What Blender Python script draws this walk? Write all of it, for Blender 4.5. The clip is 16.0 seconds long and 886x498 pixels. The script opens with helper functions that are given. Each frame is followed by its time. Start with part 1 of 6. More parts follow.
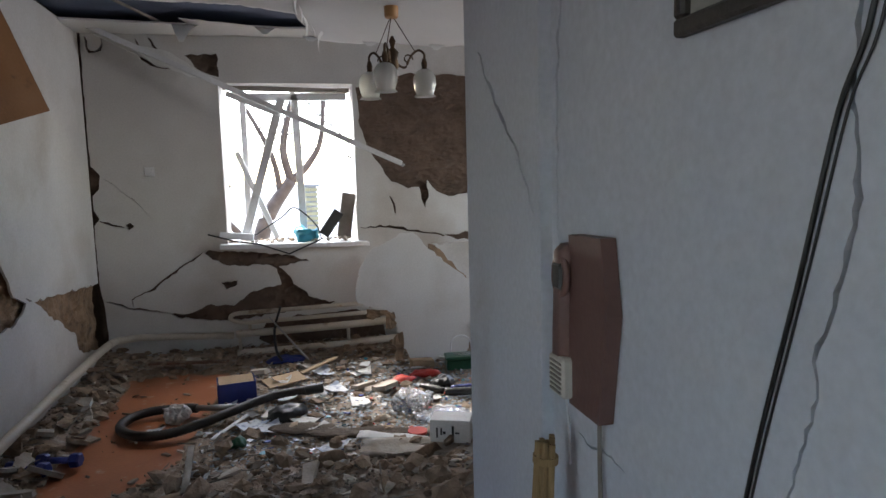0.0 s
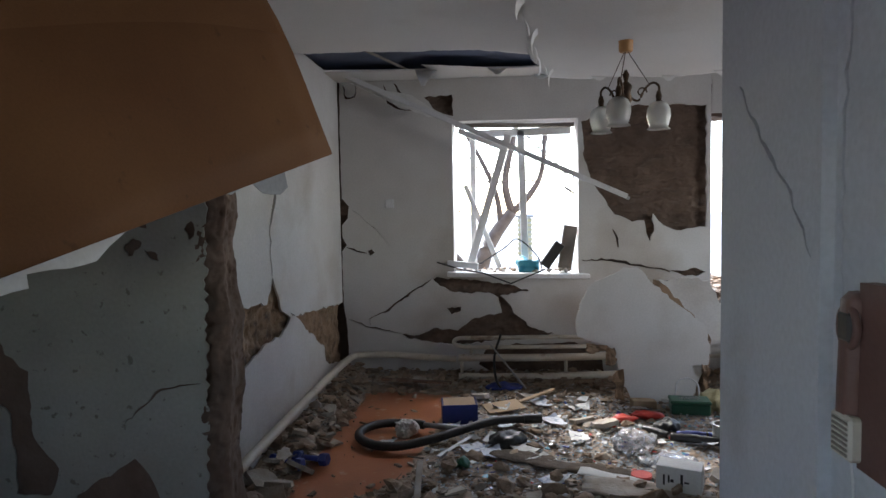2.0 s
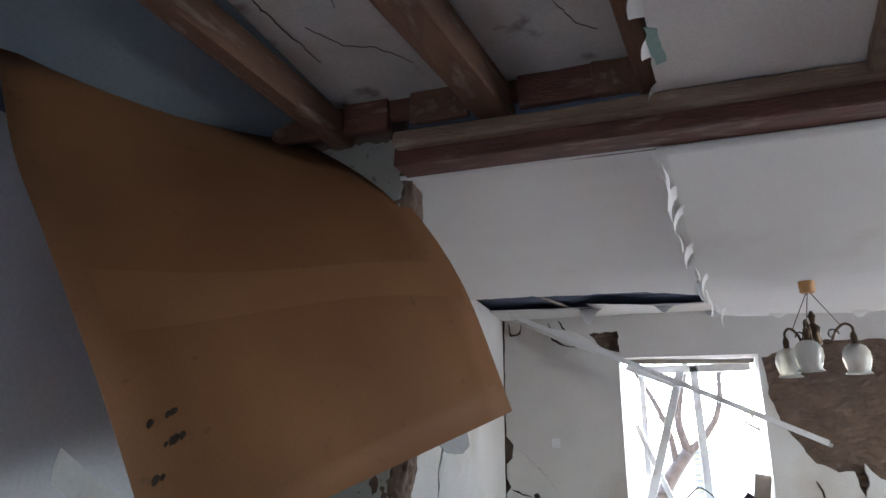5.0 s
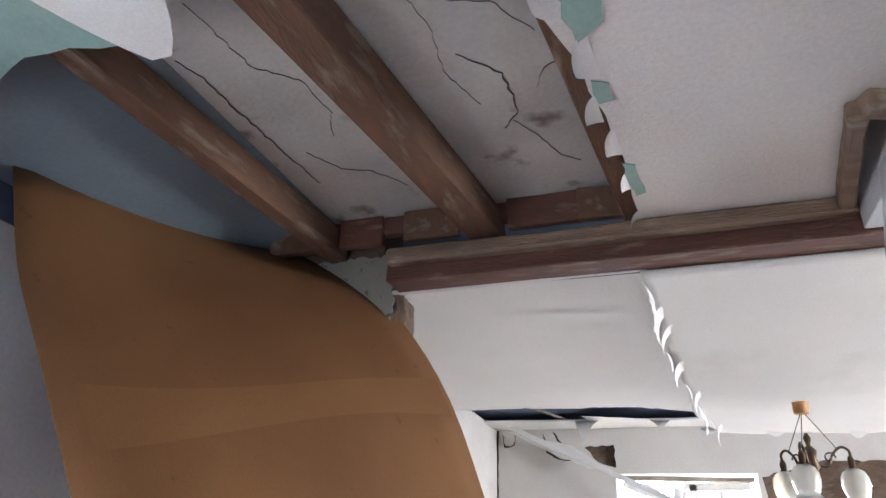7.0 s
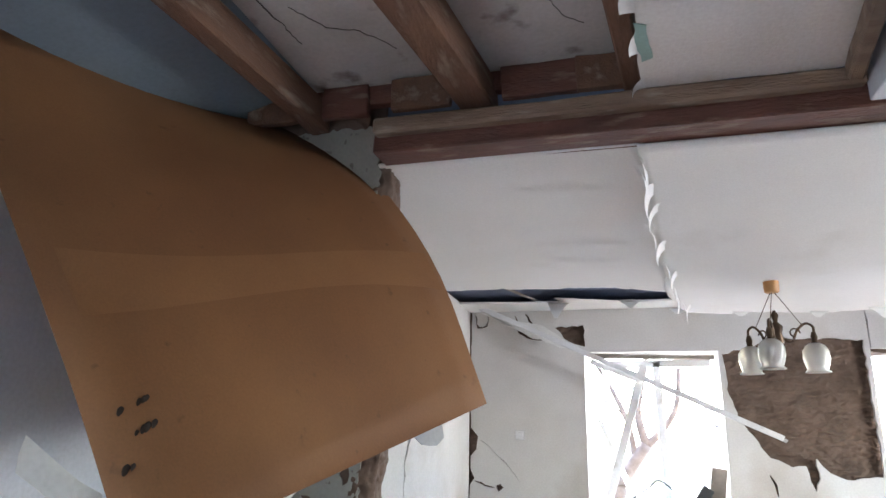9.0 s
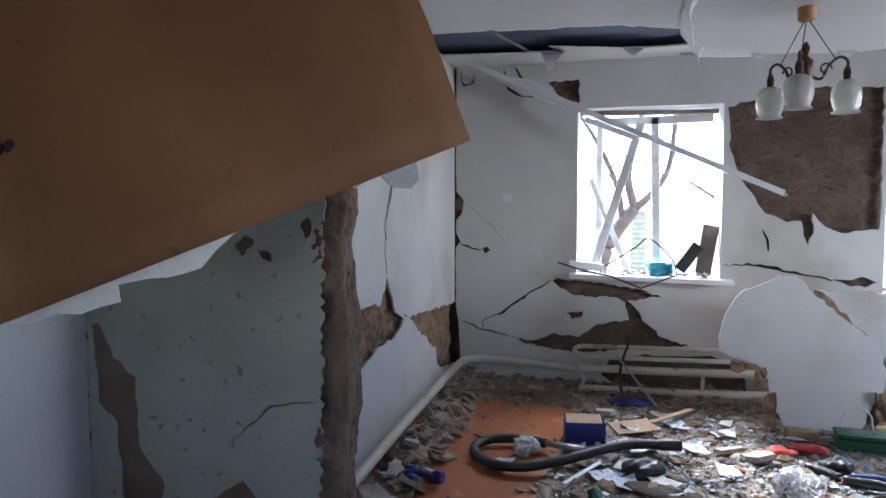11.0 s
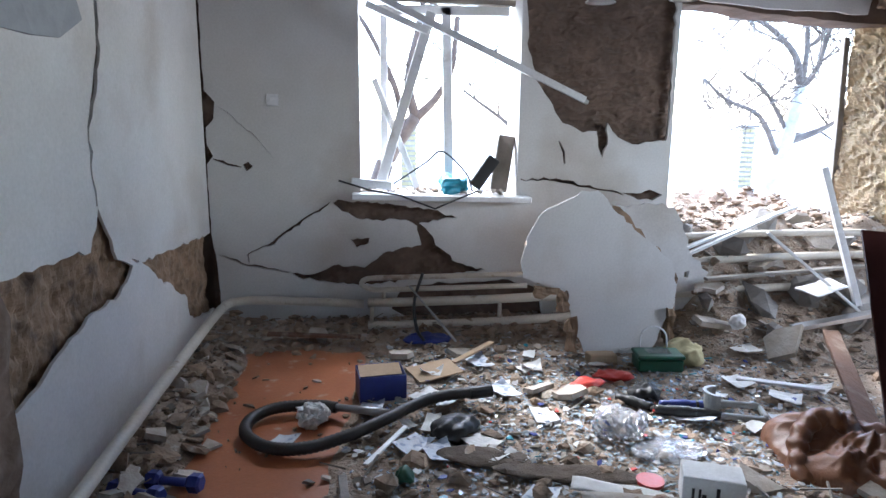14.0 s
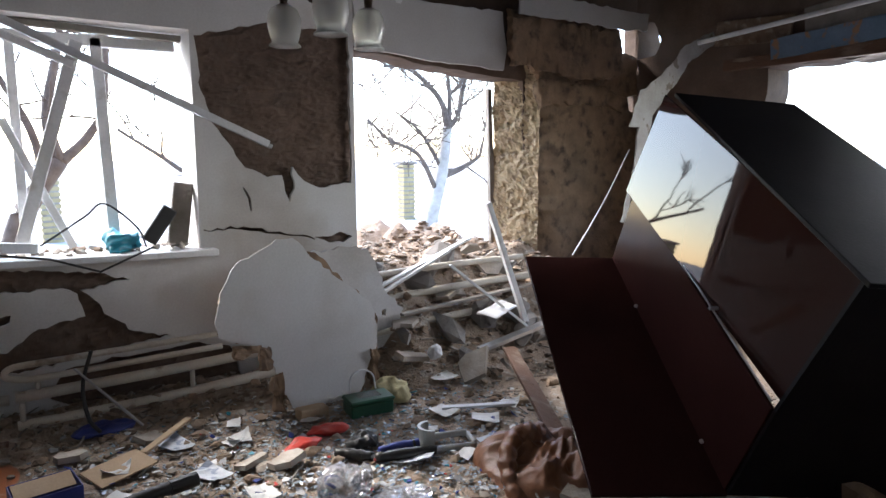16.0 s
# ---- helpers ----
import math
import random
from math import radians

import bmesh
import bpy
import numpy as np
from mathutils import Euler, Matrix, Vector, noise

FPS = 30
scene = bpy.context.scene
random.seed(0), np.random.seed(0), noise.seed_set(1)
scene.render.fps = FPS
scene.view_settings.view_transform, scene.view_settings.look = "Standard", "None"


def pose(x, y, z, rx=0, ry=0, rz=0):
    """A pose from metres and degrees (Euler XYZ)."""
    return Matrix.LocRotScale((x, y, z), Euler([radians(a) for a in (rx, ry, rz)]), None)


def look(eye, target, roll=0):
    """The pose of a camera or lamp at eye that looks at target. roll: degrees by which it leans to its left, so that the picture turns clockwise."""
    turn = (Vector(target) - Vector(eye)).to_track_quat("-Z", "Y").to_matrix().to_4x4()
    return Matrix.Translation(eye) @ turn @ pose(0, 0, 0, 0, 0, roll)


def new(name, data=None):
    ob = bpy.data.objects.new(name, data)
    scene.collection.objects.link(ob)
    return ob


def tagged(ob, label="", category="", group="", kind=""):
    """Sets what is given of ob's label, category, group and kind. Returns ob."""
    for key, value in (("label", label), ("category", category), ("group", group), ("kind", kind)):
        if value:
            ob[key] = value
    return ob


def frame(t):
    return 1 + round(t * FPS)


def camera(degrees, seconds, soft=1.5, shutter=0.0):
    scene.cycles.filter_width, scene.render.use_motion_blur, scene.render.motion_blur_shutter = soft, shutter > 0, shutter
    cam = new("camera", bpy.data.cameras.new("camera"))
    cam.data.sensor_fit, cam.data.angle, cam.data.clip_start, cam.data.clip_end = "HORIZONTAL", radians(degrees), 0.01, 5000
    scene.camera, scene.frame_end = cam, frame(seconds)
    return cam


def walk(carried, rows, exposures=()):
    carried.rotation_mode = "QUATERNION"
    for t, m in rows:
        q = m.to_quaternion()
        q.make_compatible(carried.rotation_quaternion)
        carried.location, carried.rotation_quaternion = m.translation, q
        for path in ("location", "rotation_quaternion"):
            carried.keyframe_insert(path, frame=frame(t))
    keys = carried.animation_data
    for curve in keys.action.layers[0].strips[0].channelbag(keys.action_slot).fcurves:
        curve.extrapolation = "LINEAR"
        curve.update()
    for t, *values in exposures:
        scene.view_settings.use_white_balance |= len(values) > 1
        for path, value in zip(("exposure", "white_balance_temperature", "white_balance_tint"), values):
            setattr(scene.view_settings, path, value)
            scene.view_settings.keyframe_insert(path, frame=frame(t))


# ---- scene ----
cam = camera(68.7, 16.0)
PATH = [
    (0, (-0.334, 0.423, 1.606), (0.106, 2.362, 1.386), -1.5),
    (0.5, (-0.352, 0.431, 1.608), (-0.025, 2.393, 1.396), -1.2),
    (1, (-0.387, 0.418, 1.615), (-0.236, 2.404, 1.433), -1.0),
    (1.5, (-0.421, 0.396, 1.621), (-0.436, 2.39, 1.468), -1.0),
    (2, (-0.447, 0.374, 1.627), (-0.639, 2.361, 1.514), -1.0),
    (2.5, (-0.476, 0.358, 1.636), (-0.791, 2.332, 1.56), -1.0),
    (3, (-0.484, 0.351, 1.662), (-0.956, 2.295, 1.672), -1.0),
    (3.5, (-0.486, 0.342, 1.685), (-1.029, 2.262, 1.827), -0.6),
    (4, (-0.487, 0.335, 1.721), (-1.075, 2.226, 2.0), -0.0),
    (4.5, (-0.482, 0.309, 1.756), (-1.117, 2.156, 2.188), 0.1),
    (5, (-0.52, 0.276, 1.755), (-1.143, 2.091, 2.316), 0.4),
    (5.2, (-0.498, 0.277, 1.773), (-1.115, 2.074, 2.397), 0.7),
    (7.3, (-0.449, 0.209, 1.808), (-1.044, 1.921, 2.653), 1.9),
    (7.5, (-0.448, 0.212, 1.802), (-1.043, 1.943, 2.609), 2.0),
    (8, (-0.474, 0.221, 1.789), (-1.047, 1.984, 2.54), 2.1),
    (8.5, (-0.533, 0.241, 1.78), (-1.061, 2.05, 2.449), 1.7),
    (9, (-0.584, 0.284, 1.76), (-1.103, 2.139, 2.295), 1.2),
    (9.5, (-0.605, 0.328, 1.738), (-1.151, 2.211, 2.136), 1.5),
    (10, (-0.609, 0.429, 1.711), (-1.214, 2.318, 1.968), 1.6),
    (10.2, (-0.606, 0.491, 1.691), (-1.237, 2.381, 1.865), 1.5),
    (12.3, (-0.857, 1.179, 1.597), (-1.0, 3.136, 1.213), -1.0),
    (12.5, (-0.872, 1.23, 1.58), (-1.004, 3.187, 1.191), -1.0),
    (13, (-0.893, 1.382, 1.569), (-1.05, 3.327, 1.133), -1.4),
    (13.5, (-0.889, 1.557, 1.584), (-0.899, 3.518, 1.19), -0.8),
    (14, (-0.852, 1.734, 1.603), (-0.639, 3.683, 1.208), 0.6),
    (14.5, (-0.879, 1.862, 1.631), (-0.317, 3.751, 1.291), -0.8),
    (15, (-0.945, 1.966, 1.653), (-0.092, 3.751, 1.359), -1.3),
    (15.5, (-0.93, 1.985, 1.665), (0.049, 3.708, 1.391), -0.5),
    (16, (-0.895, 1.981, 1.654), (0.227, 3.612, 1.372), -0.1),
]
EXPOSURES = [(0, 3.25, 6700, 11.5), (2, 3.08, 6500, 11), (2.5, 3.2, 6400, 11), (4, 3.6, 6200, 10.5), (5, 4.1, 6300, 10.5), (7.4, 5.33, 6600, 11), (8.5, 5.2, 6500, 10.5), (9.5, 4.5, 6400, 10.5), (10.2, 3.85, 6100, 10.5), (12.5, 3.95, 5800, 10.5), (13.5, 3.95, 5800, 10.5), (14.5, 3.55, 6000, 11), (15, 3.3, 6200, 11.5), (16, 3.05, 6500, 13)]
walk(cam, [(t, look(eye, target, roll)) for t, eye, target, roll in PATH], EXPOSURES)

# ---- light ----
world = bpy.data.worlds.new("overcast_sky")
scene.world = world
world.use_nodes = True
wn, wl = world.node_tree.nodes, world.node_tree.links
sky = wn.new("ShaderNodeTexSky")
sky.sky_type, sky.sun_disc = "NISHITA", False
sky.sun_elevation, sky.sun_rotation = radians(38), radians(-20)
sky.air_density, sky.dust_density, sky.ozone_density = 1.0, 0.6, 1.5
wl.new(sky.outputs[0], wn["Background"].inputs[0])
wn["Background"].inputs[1].default_value = 0.15
sun_data = bpy.data.lights.new("sun", "SUN")
sun_data.energy, sun_data.angle, sun_data.color = 1.4, radians(18), (1.0, 0.97, 0.93)
sun = new("sun", sun_data)
sun.matrix_world = look((-3, 12, 9), (0.8, 3.0, 0.6))
# Lamp in an added, unseen hall opening, placed to brighten the hall.
hall_fill = bpy.data.lights.new("hall_fill_lamp", "AREA")
hall_fill.shape, hall_fill.size, hall_fill.size_y, hall_fill.energy, hall_fill.color = "RECTANGLE", 0.95, 1.2, 0.5, (0.9, 0.95, 1.0)
new("hall_fill_lamp", hall_fill).matrix_world = look((-2.62, -0.1, 1.6), (0.3, 0.2, 1.5))
east_sky = bpy.data.lights.new("east_window_sky", "AREA")
east_sky.shape, east_sky.size, east_sky.size_y, east_sky.energy, east_sky.color = "RECTANGLE", 1.3, 1.1, 5.6, (0.93, 0.96, 1.0)
east_sky.spread = radians(115)
new("east_window_sky", east_sky).matrix_world = look((5.04, 3.9, 1.9), (-0.6, 4.35, 0.0))

# Added lamps hidden above the windows lift the floor and west wall.
for x, wide, power, aim in ((-0.35, 1.1, 12.0, (-1.1, 4.8, 0.0)), (2.4, 1.7, 15.0, (-1.9, 4.7, 0.3))):
    north_fill = bpy.data.lights.new("north_window_fill", "AREA")
    north_fill.shape, north_fill.size, north_fill.size_y, north_fill.energy, north_fill.color = "RECTANGLE", wide, 0.6, power, (1.0, 0.99, 0.97)
    new("north_window_fill", north_fill).matrix_world = look((x, 7.5, 2.95), aim)

# ---- mesh tools ----


def thing(name, label="", category="", group="", kind="", m=None):
    ob = new(name)
    ob.empty_display_size = 0.1
    if m is not None:
        ob.matrix_world = m
    return tagged(ob, label, category, group, kind)


def part(name, bm, material, parent=None, label="", smooth=False):
    me = bpy.data.meshes.new(name)
    bmesh.ops.recalc_face_normals(bm, faces=bm.faces)
    bm.to_mesh(me)
    bm.free()
    for mt in material if isinstance(material, (list, tuple)) else [material]:
        me.materials.append(mt)
    if smooth:
        me.polygons.foreach_set("use_smooth", [True] * len(me.polygons))
    ob = new(name, me)
    if parent is not None:
        ob.parent = parent
    return tagged(ob, label)


def box(size, m=None, bevel=0.004, bm=None):
    own = bmesh.new()
    bmesh.ops.create_cube(own, size=1.0, matrix=Matrix.Diagonal((*size, 1)))
    if bevel:
        bmesh.ops.bevel(own, geom=own.edges[:], offset=min(bevel, min(size) * 0.4), segments=1, affect="EDGES")
    if m is not None:
        own.transform(m)
    return merge(bm, own)


def merge(bm, own):
    if bm is None:
        return own
    me = bpy.data.meshes.new("tmp")
    own.to_mesh(me)
    own.free()
    bm.from_mesh(me)
    bpy.data.meshes.remove(me)
    return bm


def tube(points, radius, sides=10, bm=None, radii=None, cap=True):
    bm = bm or bmesh.new()
    pts = [Vector(p) for p in points]
    rings = []
    up = Vector((0.31, 0.17, 0.93)).normalized()
    for i, p in enumerate(pts):
        way = (pts[min(i + 1, len(pts) - 1)] - pts[max(i - 1, 0)]).normalized()
        a = way.cross(up)
        if a.length < 0.2:
            a = way.cross(Vector((1, 0, 0)))
        a.normalize()
        b = way.cross(a)
        r = radii[i] if radii else radius
        rings.append([bm.verts.new(p + r * (math.cos(k * math.tau / sides) * a + math.sin(k * math.tau / sides) * b)) for k in range(sides)])
    for r0, r1 in zip(rings, rings[1:]):
        for k in range(sides):
            bm.faces.new((r0[k], r0[(k + 1) % sides], r1[(k + 1) % sides], r1[k]))
    if cap:
        bm.faces.new(rings[0])
        bm.faces.new(rings[-1])
    return bm


def curve_pts(points, n=6):
    """Points on a smooth curve through the given ones."""
    p = [Vector(q) for q in points]
    p = [2 * p[0] - p[1], *p, 2 * p[-1] - p[-2]]
    out = []
    for a, b, c, d in zip(p, p[1:], p[2:], p[3:]):
        for k in range(n):
            t = k / n
            out.append(0.5 * (2 * b + (c - a) * t + (2 * a - 5 * b + 4 * c - d) * t * t + (3 * b - a - 3 * c + d) * t ** 3))
    return out + [p[-2]]


def jag(poly, step=0.06, amp=0.012, seed=0, closed=True):
    """The same outline broken into short uneven steps."""
    rng = random.Random(seed)
    out = []
    n = len(poly)
    for i in range(n if closed else n - 1):
        a, b = Vector(poly[i]), Vector(poly[(i + 1) % n])
        k = max(1, int((b - a).length / step))
        side = Vector((-(b - a).y, (b - a).x)).normalized()
        for j in range(k):
            p = a.lerp(b, j / k)
            out.append(p + side * (rng.uniform(-amp, amp) if j else rng.uniform(-amp, amp) * 0.4))
    if not closed:
        out.append(Vector(poly[-1]))
    return out


def crack(line, width=0.012, seed=0, step=0.05):
    """A thin closed outline along an open line, thickest in the middle."""
    rng = random.Random(seed)
    pts = jag(line, step, step * 0.28, seed, closed=False)
    n = len(pts)
    left, right = [], []
    for i, p in enumerate(pts):
        way = (pts[min(i + 1, n - 1)] - pts[max(i - 1, 0)]).normalized()
        side = Vector((-way.y, way.x))
        w = width * (0.25 + 0.75 * math.sin(math.pi * (i + 0.5) / n)) * rng.uniform(0.5, 1.4) / 2
        left.append(p + side * w)
        right.append(p - side * w)
    return left + right[::-1]


def prism(outer, holes=(), depth=0.03, m=None, bm=None):
    """A flat plate with holes, its face at w = 0 and its back at w = depth."""
    own = bmesh.new()
    edges = []
    for loop in (outer, *holes):
        vs = [own.verts.new((p[0], p[1], 0)) for p in loop]
        edges += [own.edges.new((vs[i], vs[(i + 1) % len(vs)])) for i in range(len(vs))]
    bmesh.ops.triangle_fill(own, use_beauty=True, use_dissolve=False, edges=edges, normal=(0, 0, 1))
    got = bmesh.ops.extrude_face_region(own, geom=own.faces[:])
    for v in got["geom"]:
        if isinstance(v, bmesh.types.BMVert):
            v.co.z += depth
    if m is not None:
        own.transform(m)
    return merge(bm, own)


def facing_y(y0):
    """Plate (u, v, w) to (x, z, into the wall behind y0)."""
    return Matrix(((1, 0, 0, 0), (0, 0, 1, y0), (0, 1, 0, 0), (0, 0, 0, 1)))


def facing_x(x0, into=-1):
    return Matrix(((0, 0, into, x0), (1, 0, 0, 0), (0, 1, 0, 0), (0, 0, 0, 1)))


def rough(bm, amp, scale, cuts=0, seed=0.0, only=None):
    if cuts:
        bmesh.ops.subdivide_edges(bm, edges=bm.edges[:], cuts=cuts, use_grid_fill=True)
    bm.normal_update()
    moves = []
    for v in bm.verts:
        q = v.co * scale + Vector((seed, seed * 1.7, -seed))
        moves.append(amp * (noise.noise(q) + 0.5 * noise.noise(q * 2.3) + 0.3 * noise.noise(q * 5.1)))
    for v, d in zip(bm.verts, moves):
        if only is None or only(v.co):
            v.co += v.normal * d
    return bm


def rect(x0, z0, x1, z1):
    return [(x0, z0), (x1, z0), (x1, z1), (x0, z1)]


# ---- materials ----
def mat(name, c1, c2, scale=6.0, rough_=0.85, bump=0.3, fine=90.0, c3=None, spot=3.0, spot_lo=0.55, spot_hi=0.7, metal=0.0, bump_dist=0.01, island=False, coat=0.0, stretch=(1, 1, 1)):
    m = bpy.data.materials.new(name)
    m.use_nodes = True
    n, l = m.node_tree.nodes, m.node_tree.links
    bs = n["Principled BSDF"]
    bs.inputs["Roughness"].default_value, bs.inputs["Metallic"].default_value = rough_, metal
    bs.inputs["Coat Weight"].default_value = coat
    tc, mp = n.new("ShaderNodeTexCoord"), n.new("ShaderNodeMapping")
    mp.inputs["Scale"].default_value = stretch
    l.new(tc.outputs["Object"], mp.inputs[0])
    big, small = n.new("ShaderNodeTexNoise"), n.new("ShaderNodeTexNoise")
    for t, s, d in ((big, scale, 6.0), (small, fine, 4.0)):
        t.inputs["Scale"].default_value, t.inputs["Detail"].default_value = s, d
        l.new(mp.outputs[0], t.inputs["Vector"])
    ramp = n.new("ShaderNodeMix")
    ramp.data_type = "RGBA"
    ramp.inputs[6].default_value, ramp.inputs[7].default_value = (*c1, 1), (*c2, 1)
    st = n.new("ShaderNodeMapRange")
    st.inputs[1].default_value, st.inputs[2].default_value = 0.3, 0.7
    l.new(big.outputs[0], st.inputs[0])
    l.new(st.outputs[0], ramp.inputs[0])
    col = ramp.outputs[2]
    if c3:
        sp = n.new("ShaderNodeTexNoise")
        sp.inputs["Scale"].default_value, sp.inputs["Detail"].default_value = spot, 8.0
        l.new(mp.outputs[0], sp.inputs["Vector"])
        r = n.new("ShaderNodeMapRange")
        r.inputs[1].default_value, r.inputs[2].default_value = spot_lo, spot_hi
        l.new(sp.outputs[0], r.inputs[0])
        mx = n.new("ShaderNodeMix")
        mx.data_type = "RGBA"
        l.new(r.outputs[0], mx.inputs[0])
        l.new(col, mx.inputs[6])
        mx.inputs[7].default_value = (*c3, 1)
        col = mx.outputs[2]
    sh = n.new("ShaderNodeMix")
    sh.data_type, sh.blend_type = "RGBA", "MULTIPLY"
    sh.inputs[0].default_value = 0.25
    l.new(col, sh.inputs[6])
    l.new(small.outputs[0], sh.inputs[7])
    col = sh.outputs[2]
    if island:
        src = n.new("ShaderNodeNewGeometry").outputs["Random Per Island"] if island == "island" else n.new("ShaderNodeObjectInfo").outputs["Random"]
        hv = n.new("ShaderNodeHueSaturation")
        r = n.new("ShaderNodeMapRange")
        r.inputs[3].default_value, r.inputs[4].default_value = 0.6, 1.35
        l.new(src, r.inputs[0])
        l.new(r.outputs[0], hv.inputs["Value"])
        l.new(col, hv.inputs["Color"])
        col = hv.outputs[0]
    l.new(col, bs.inputs["Base Color"])
    bp = n.new("ShaderNodeBump")
    bp.inputs["Strength"].default_value, bp.inputs["Distance"].default_value = bump, bump_dist
    add = n.new("ShaderNodeMath")
    add.operation = "MULTIPLY_ADD"
    l.new(big.outputs[0], add.inputs[0])
    add.inputs[1].default_value = 1.5
    l.new(small.outputs[0], add.inputs[2])
    l.new(add.outputs[0], bp.inputs["Height"])
    l.new(bp.outputs[0], bs.inputs["Normal"])
    return m


WHITEWASH = mat("whitewash", (0.66, 0.645, 0.625), (0.58, 0.56, 0.535), 2.2, 0.9, 0.05, 70, c3=(0.42, 0.36, 0.3), spot=1.3, spot_lo=0.52, spot_hi=0.82)
WALLPAINT = mat("hall_paint", (0.62, 0.64, 0.68), (0.55, 0.57, 0.61), 1.8, 0.85, 0.12, 60, c3=(0.47, 0.47, 0.48), spot=2.0, spot_lo=0.62, spot_hi=0.8)
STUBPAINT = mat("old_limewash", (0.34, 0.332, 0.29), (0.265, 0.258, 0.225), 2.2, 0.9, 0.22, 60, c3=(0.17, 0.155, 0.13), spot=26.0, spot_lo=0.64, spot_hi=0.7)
CLAY = mat("clay", (0.17, 0.115, 0.085), (0.1, 0.066, 0.048), 5.0, 0.95, 0.5, 45, c3=(0.12, 0.085, 0.065), spot=7.0, bump_dist=0.008)
CLAY_MID = mat("dry_clay", (0.36, 0.24, 0.152), (0.22, 0.145, 0.092), 6.0, 0.95, 0.6, 40, c3=(0.1, 0.07, 0.05), spot=9.0, spot_lo=0.52, spot_hi=0.72, bump_dist=0.012)
# Paler clay copy; its light tone stands for sun on the window reveal.
CLAY_LIT = mat("lit_straw_clay", (0.56, 0.43, 0.27), (0.38, 0.27, 0.165), 9.0, 0.95, 1.0, 40, c3=(0.2, 0.14, 0.09), spot=14.0, bump_dist=0.012)
GREYPLASTER = mat("grey_plaster", (0.46, 0.43, 0.39), (0.34, 0.31, 0.27), 6.0, 0.9, 0.4, 50, c3=(0.2, 0.16, 0.12), spot=9.0, spot_lo=0.6, spot_hi=0.66)
FLOORPAINT = mat("floor_paint", (0.45, 0.16, 0.07), (0.34, 0.115, 0.05), 3.0, 0.28, 0.1, 60, c3=(0.5, 0.4, 0.32), spot=9.0, spot_lo=0.62, spot_hi=0.75)
DIRT = mat("dirt", (0.4, 0.31, 0.235), (0.26, 0.19, 0.14), 9.0, 0.95, 0.9, 60, c3=(0.42, 0.37, 0.31), spot=14.0, spot_lo=0.56, spot_hi=0.66, bump_dist=0.02)
CLOD = mat("clod", (0.35, 0.255, 0.18), (0.2, 0.142, 0.1), 12.0, 0.95, 0.7, 70, c3=(0.5, 0.44, 0.37), spot=3.0, spot_lo=0.6, spot_hi=0.68, island="island", bump_dist=0.01)
CHUNK = mat("plaster_chunk", (0.52, 0.475, 0.42), (0.34, 0.285, 0.23), 9.0, 0.9, 0.5, 60, island="object")
WOOD = mat("old_wood", (0.17, 0.085, 0.048), (0.1, 0.05, 0.03), 5.0, 0.8, 0.6, 40, c3=(0.24, 0.17, 0.12), spot=5.0, spot_lo=0.56, stretch=(3, 0.7, 3))
WOOD_X = mat("old_wood_x", (0.24, 0.165, 0.115), (0.14, 0.09, 0.06), 5.0, 0.8, 0.6, 40, c3=(0.3, 0.25, 0.2), spot=6.0, spot_lo=0.54, stretch=(0.7, 3, 3))
REDWOOD = mat("red_brown_paint", (0.14, 0.05, 0.032), (0.075, 0.03, 0.02), 5.0, 0.7, 0.5, 40, c3=(0.2, 0.13, 0.09), spot=7.0, spot_lo=0.58, stretch=(0.8, 3, 3))
GREYWOOD = mat("grey_wood", (0.3, 0.27, 0.235), (0.17, 0.145, 0.12), 6.0, 0.8, 0.4, 60)
GREYPLASTIC = mat("grey_plastic", (0.42, 0.43, 0.41), (0.34, 0.35, 0.33), 4.0, 0.4, 0.05, 60, c3=(0.24, 0.21, 0.18), spot=7.0, spot_lo=0.58, spot_hi=0.72)
DARKCLOTH = mat("dusty_cloth", (0.15, 0.115, 0.085), (0.095, 0.072, 0.055), 14.0, 0.95, 0.8, 120)
HARDBOARD = mat("hardboard", (0.215, 0.1, 0.04), (0.155, 0.067, 0.027), 1.6, 0.7, 0.12, 130, c3=(0.11, 0.05, 0.022), spot=15.0, spot_lo=0.66, spot_hi=0.78)
HARDBOARD_PALE = mat("pale_hardboard", (0.245, 0.118, 0.049), (0.185, 0.083, 0.034), 1.6, 0.6, 0.12, 130)
MOULD = mat("mould", (0.022, 0.014, 0.01), (0.034, 0.022, 0.015), 20.0, 0.95, 0.2, 60)
PAPER = mat("paper", (0.78, 0.78, 0.76), (0.68, 0.67, 0.64), 4.0, 0.8, 0.15, 60)
# Paper greyed to stand for shade on its hall-facing side.
SHADEPAPER = mat("shaded_paper", (0.42, 0.43, 0.44), (0.34, 0.35, 0.36), 5.0, 0.85, 0.1, 60)
YELLOWPAPER = mat("yellowed_paper", (0.52, 0.47, 0.28), (0.38, 0.33, 0.18), 9.0, 0.85, 0.3, 60)
CEILPAPER = mat("ceiling_paper", (0.78, 0.77, 0.75), (0.72, 0.71, 0.69), 1.5, 0.8, 0.1, 120, c3=(0.6, 0.57, 0.52), spot=1.2, spot_lo=0.62, spot_hi=0.8)
TEXCEIL = mat("textured_ceiling", (0.74, 0.72, 0.69), (0.66, 0.63, 0.6), 70.0, 0.6, 0.22, 140)
GREENLAYER = mat("green_underlayer", (0.3, 0.44, 0.4), (0.24, 0.37, 0.34), 5.0, 0.8, 0.2, 60)
DECK = mat("attic_deck", (0.57, 0.56, 0.54), (0.42, 0.41, 0.39), 3.0, 0.9, 0.3, 50, c3=(0.16, 0.13, 0.11), spot=4.0, spot_lo=0.6, spot_hi=0.7)
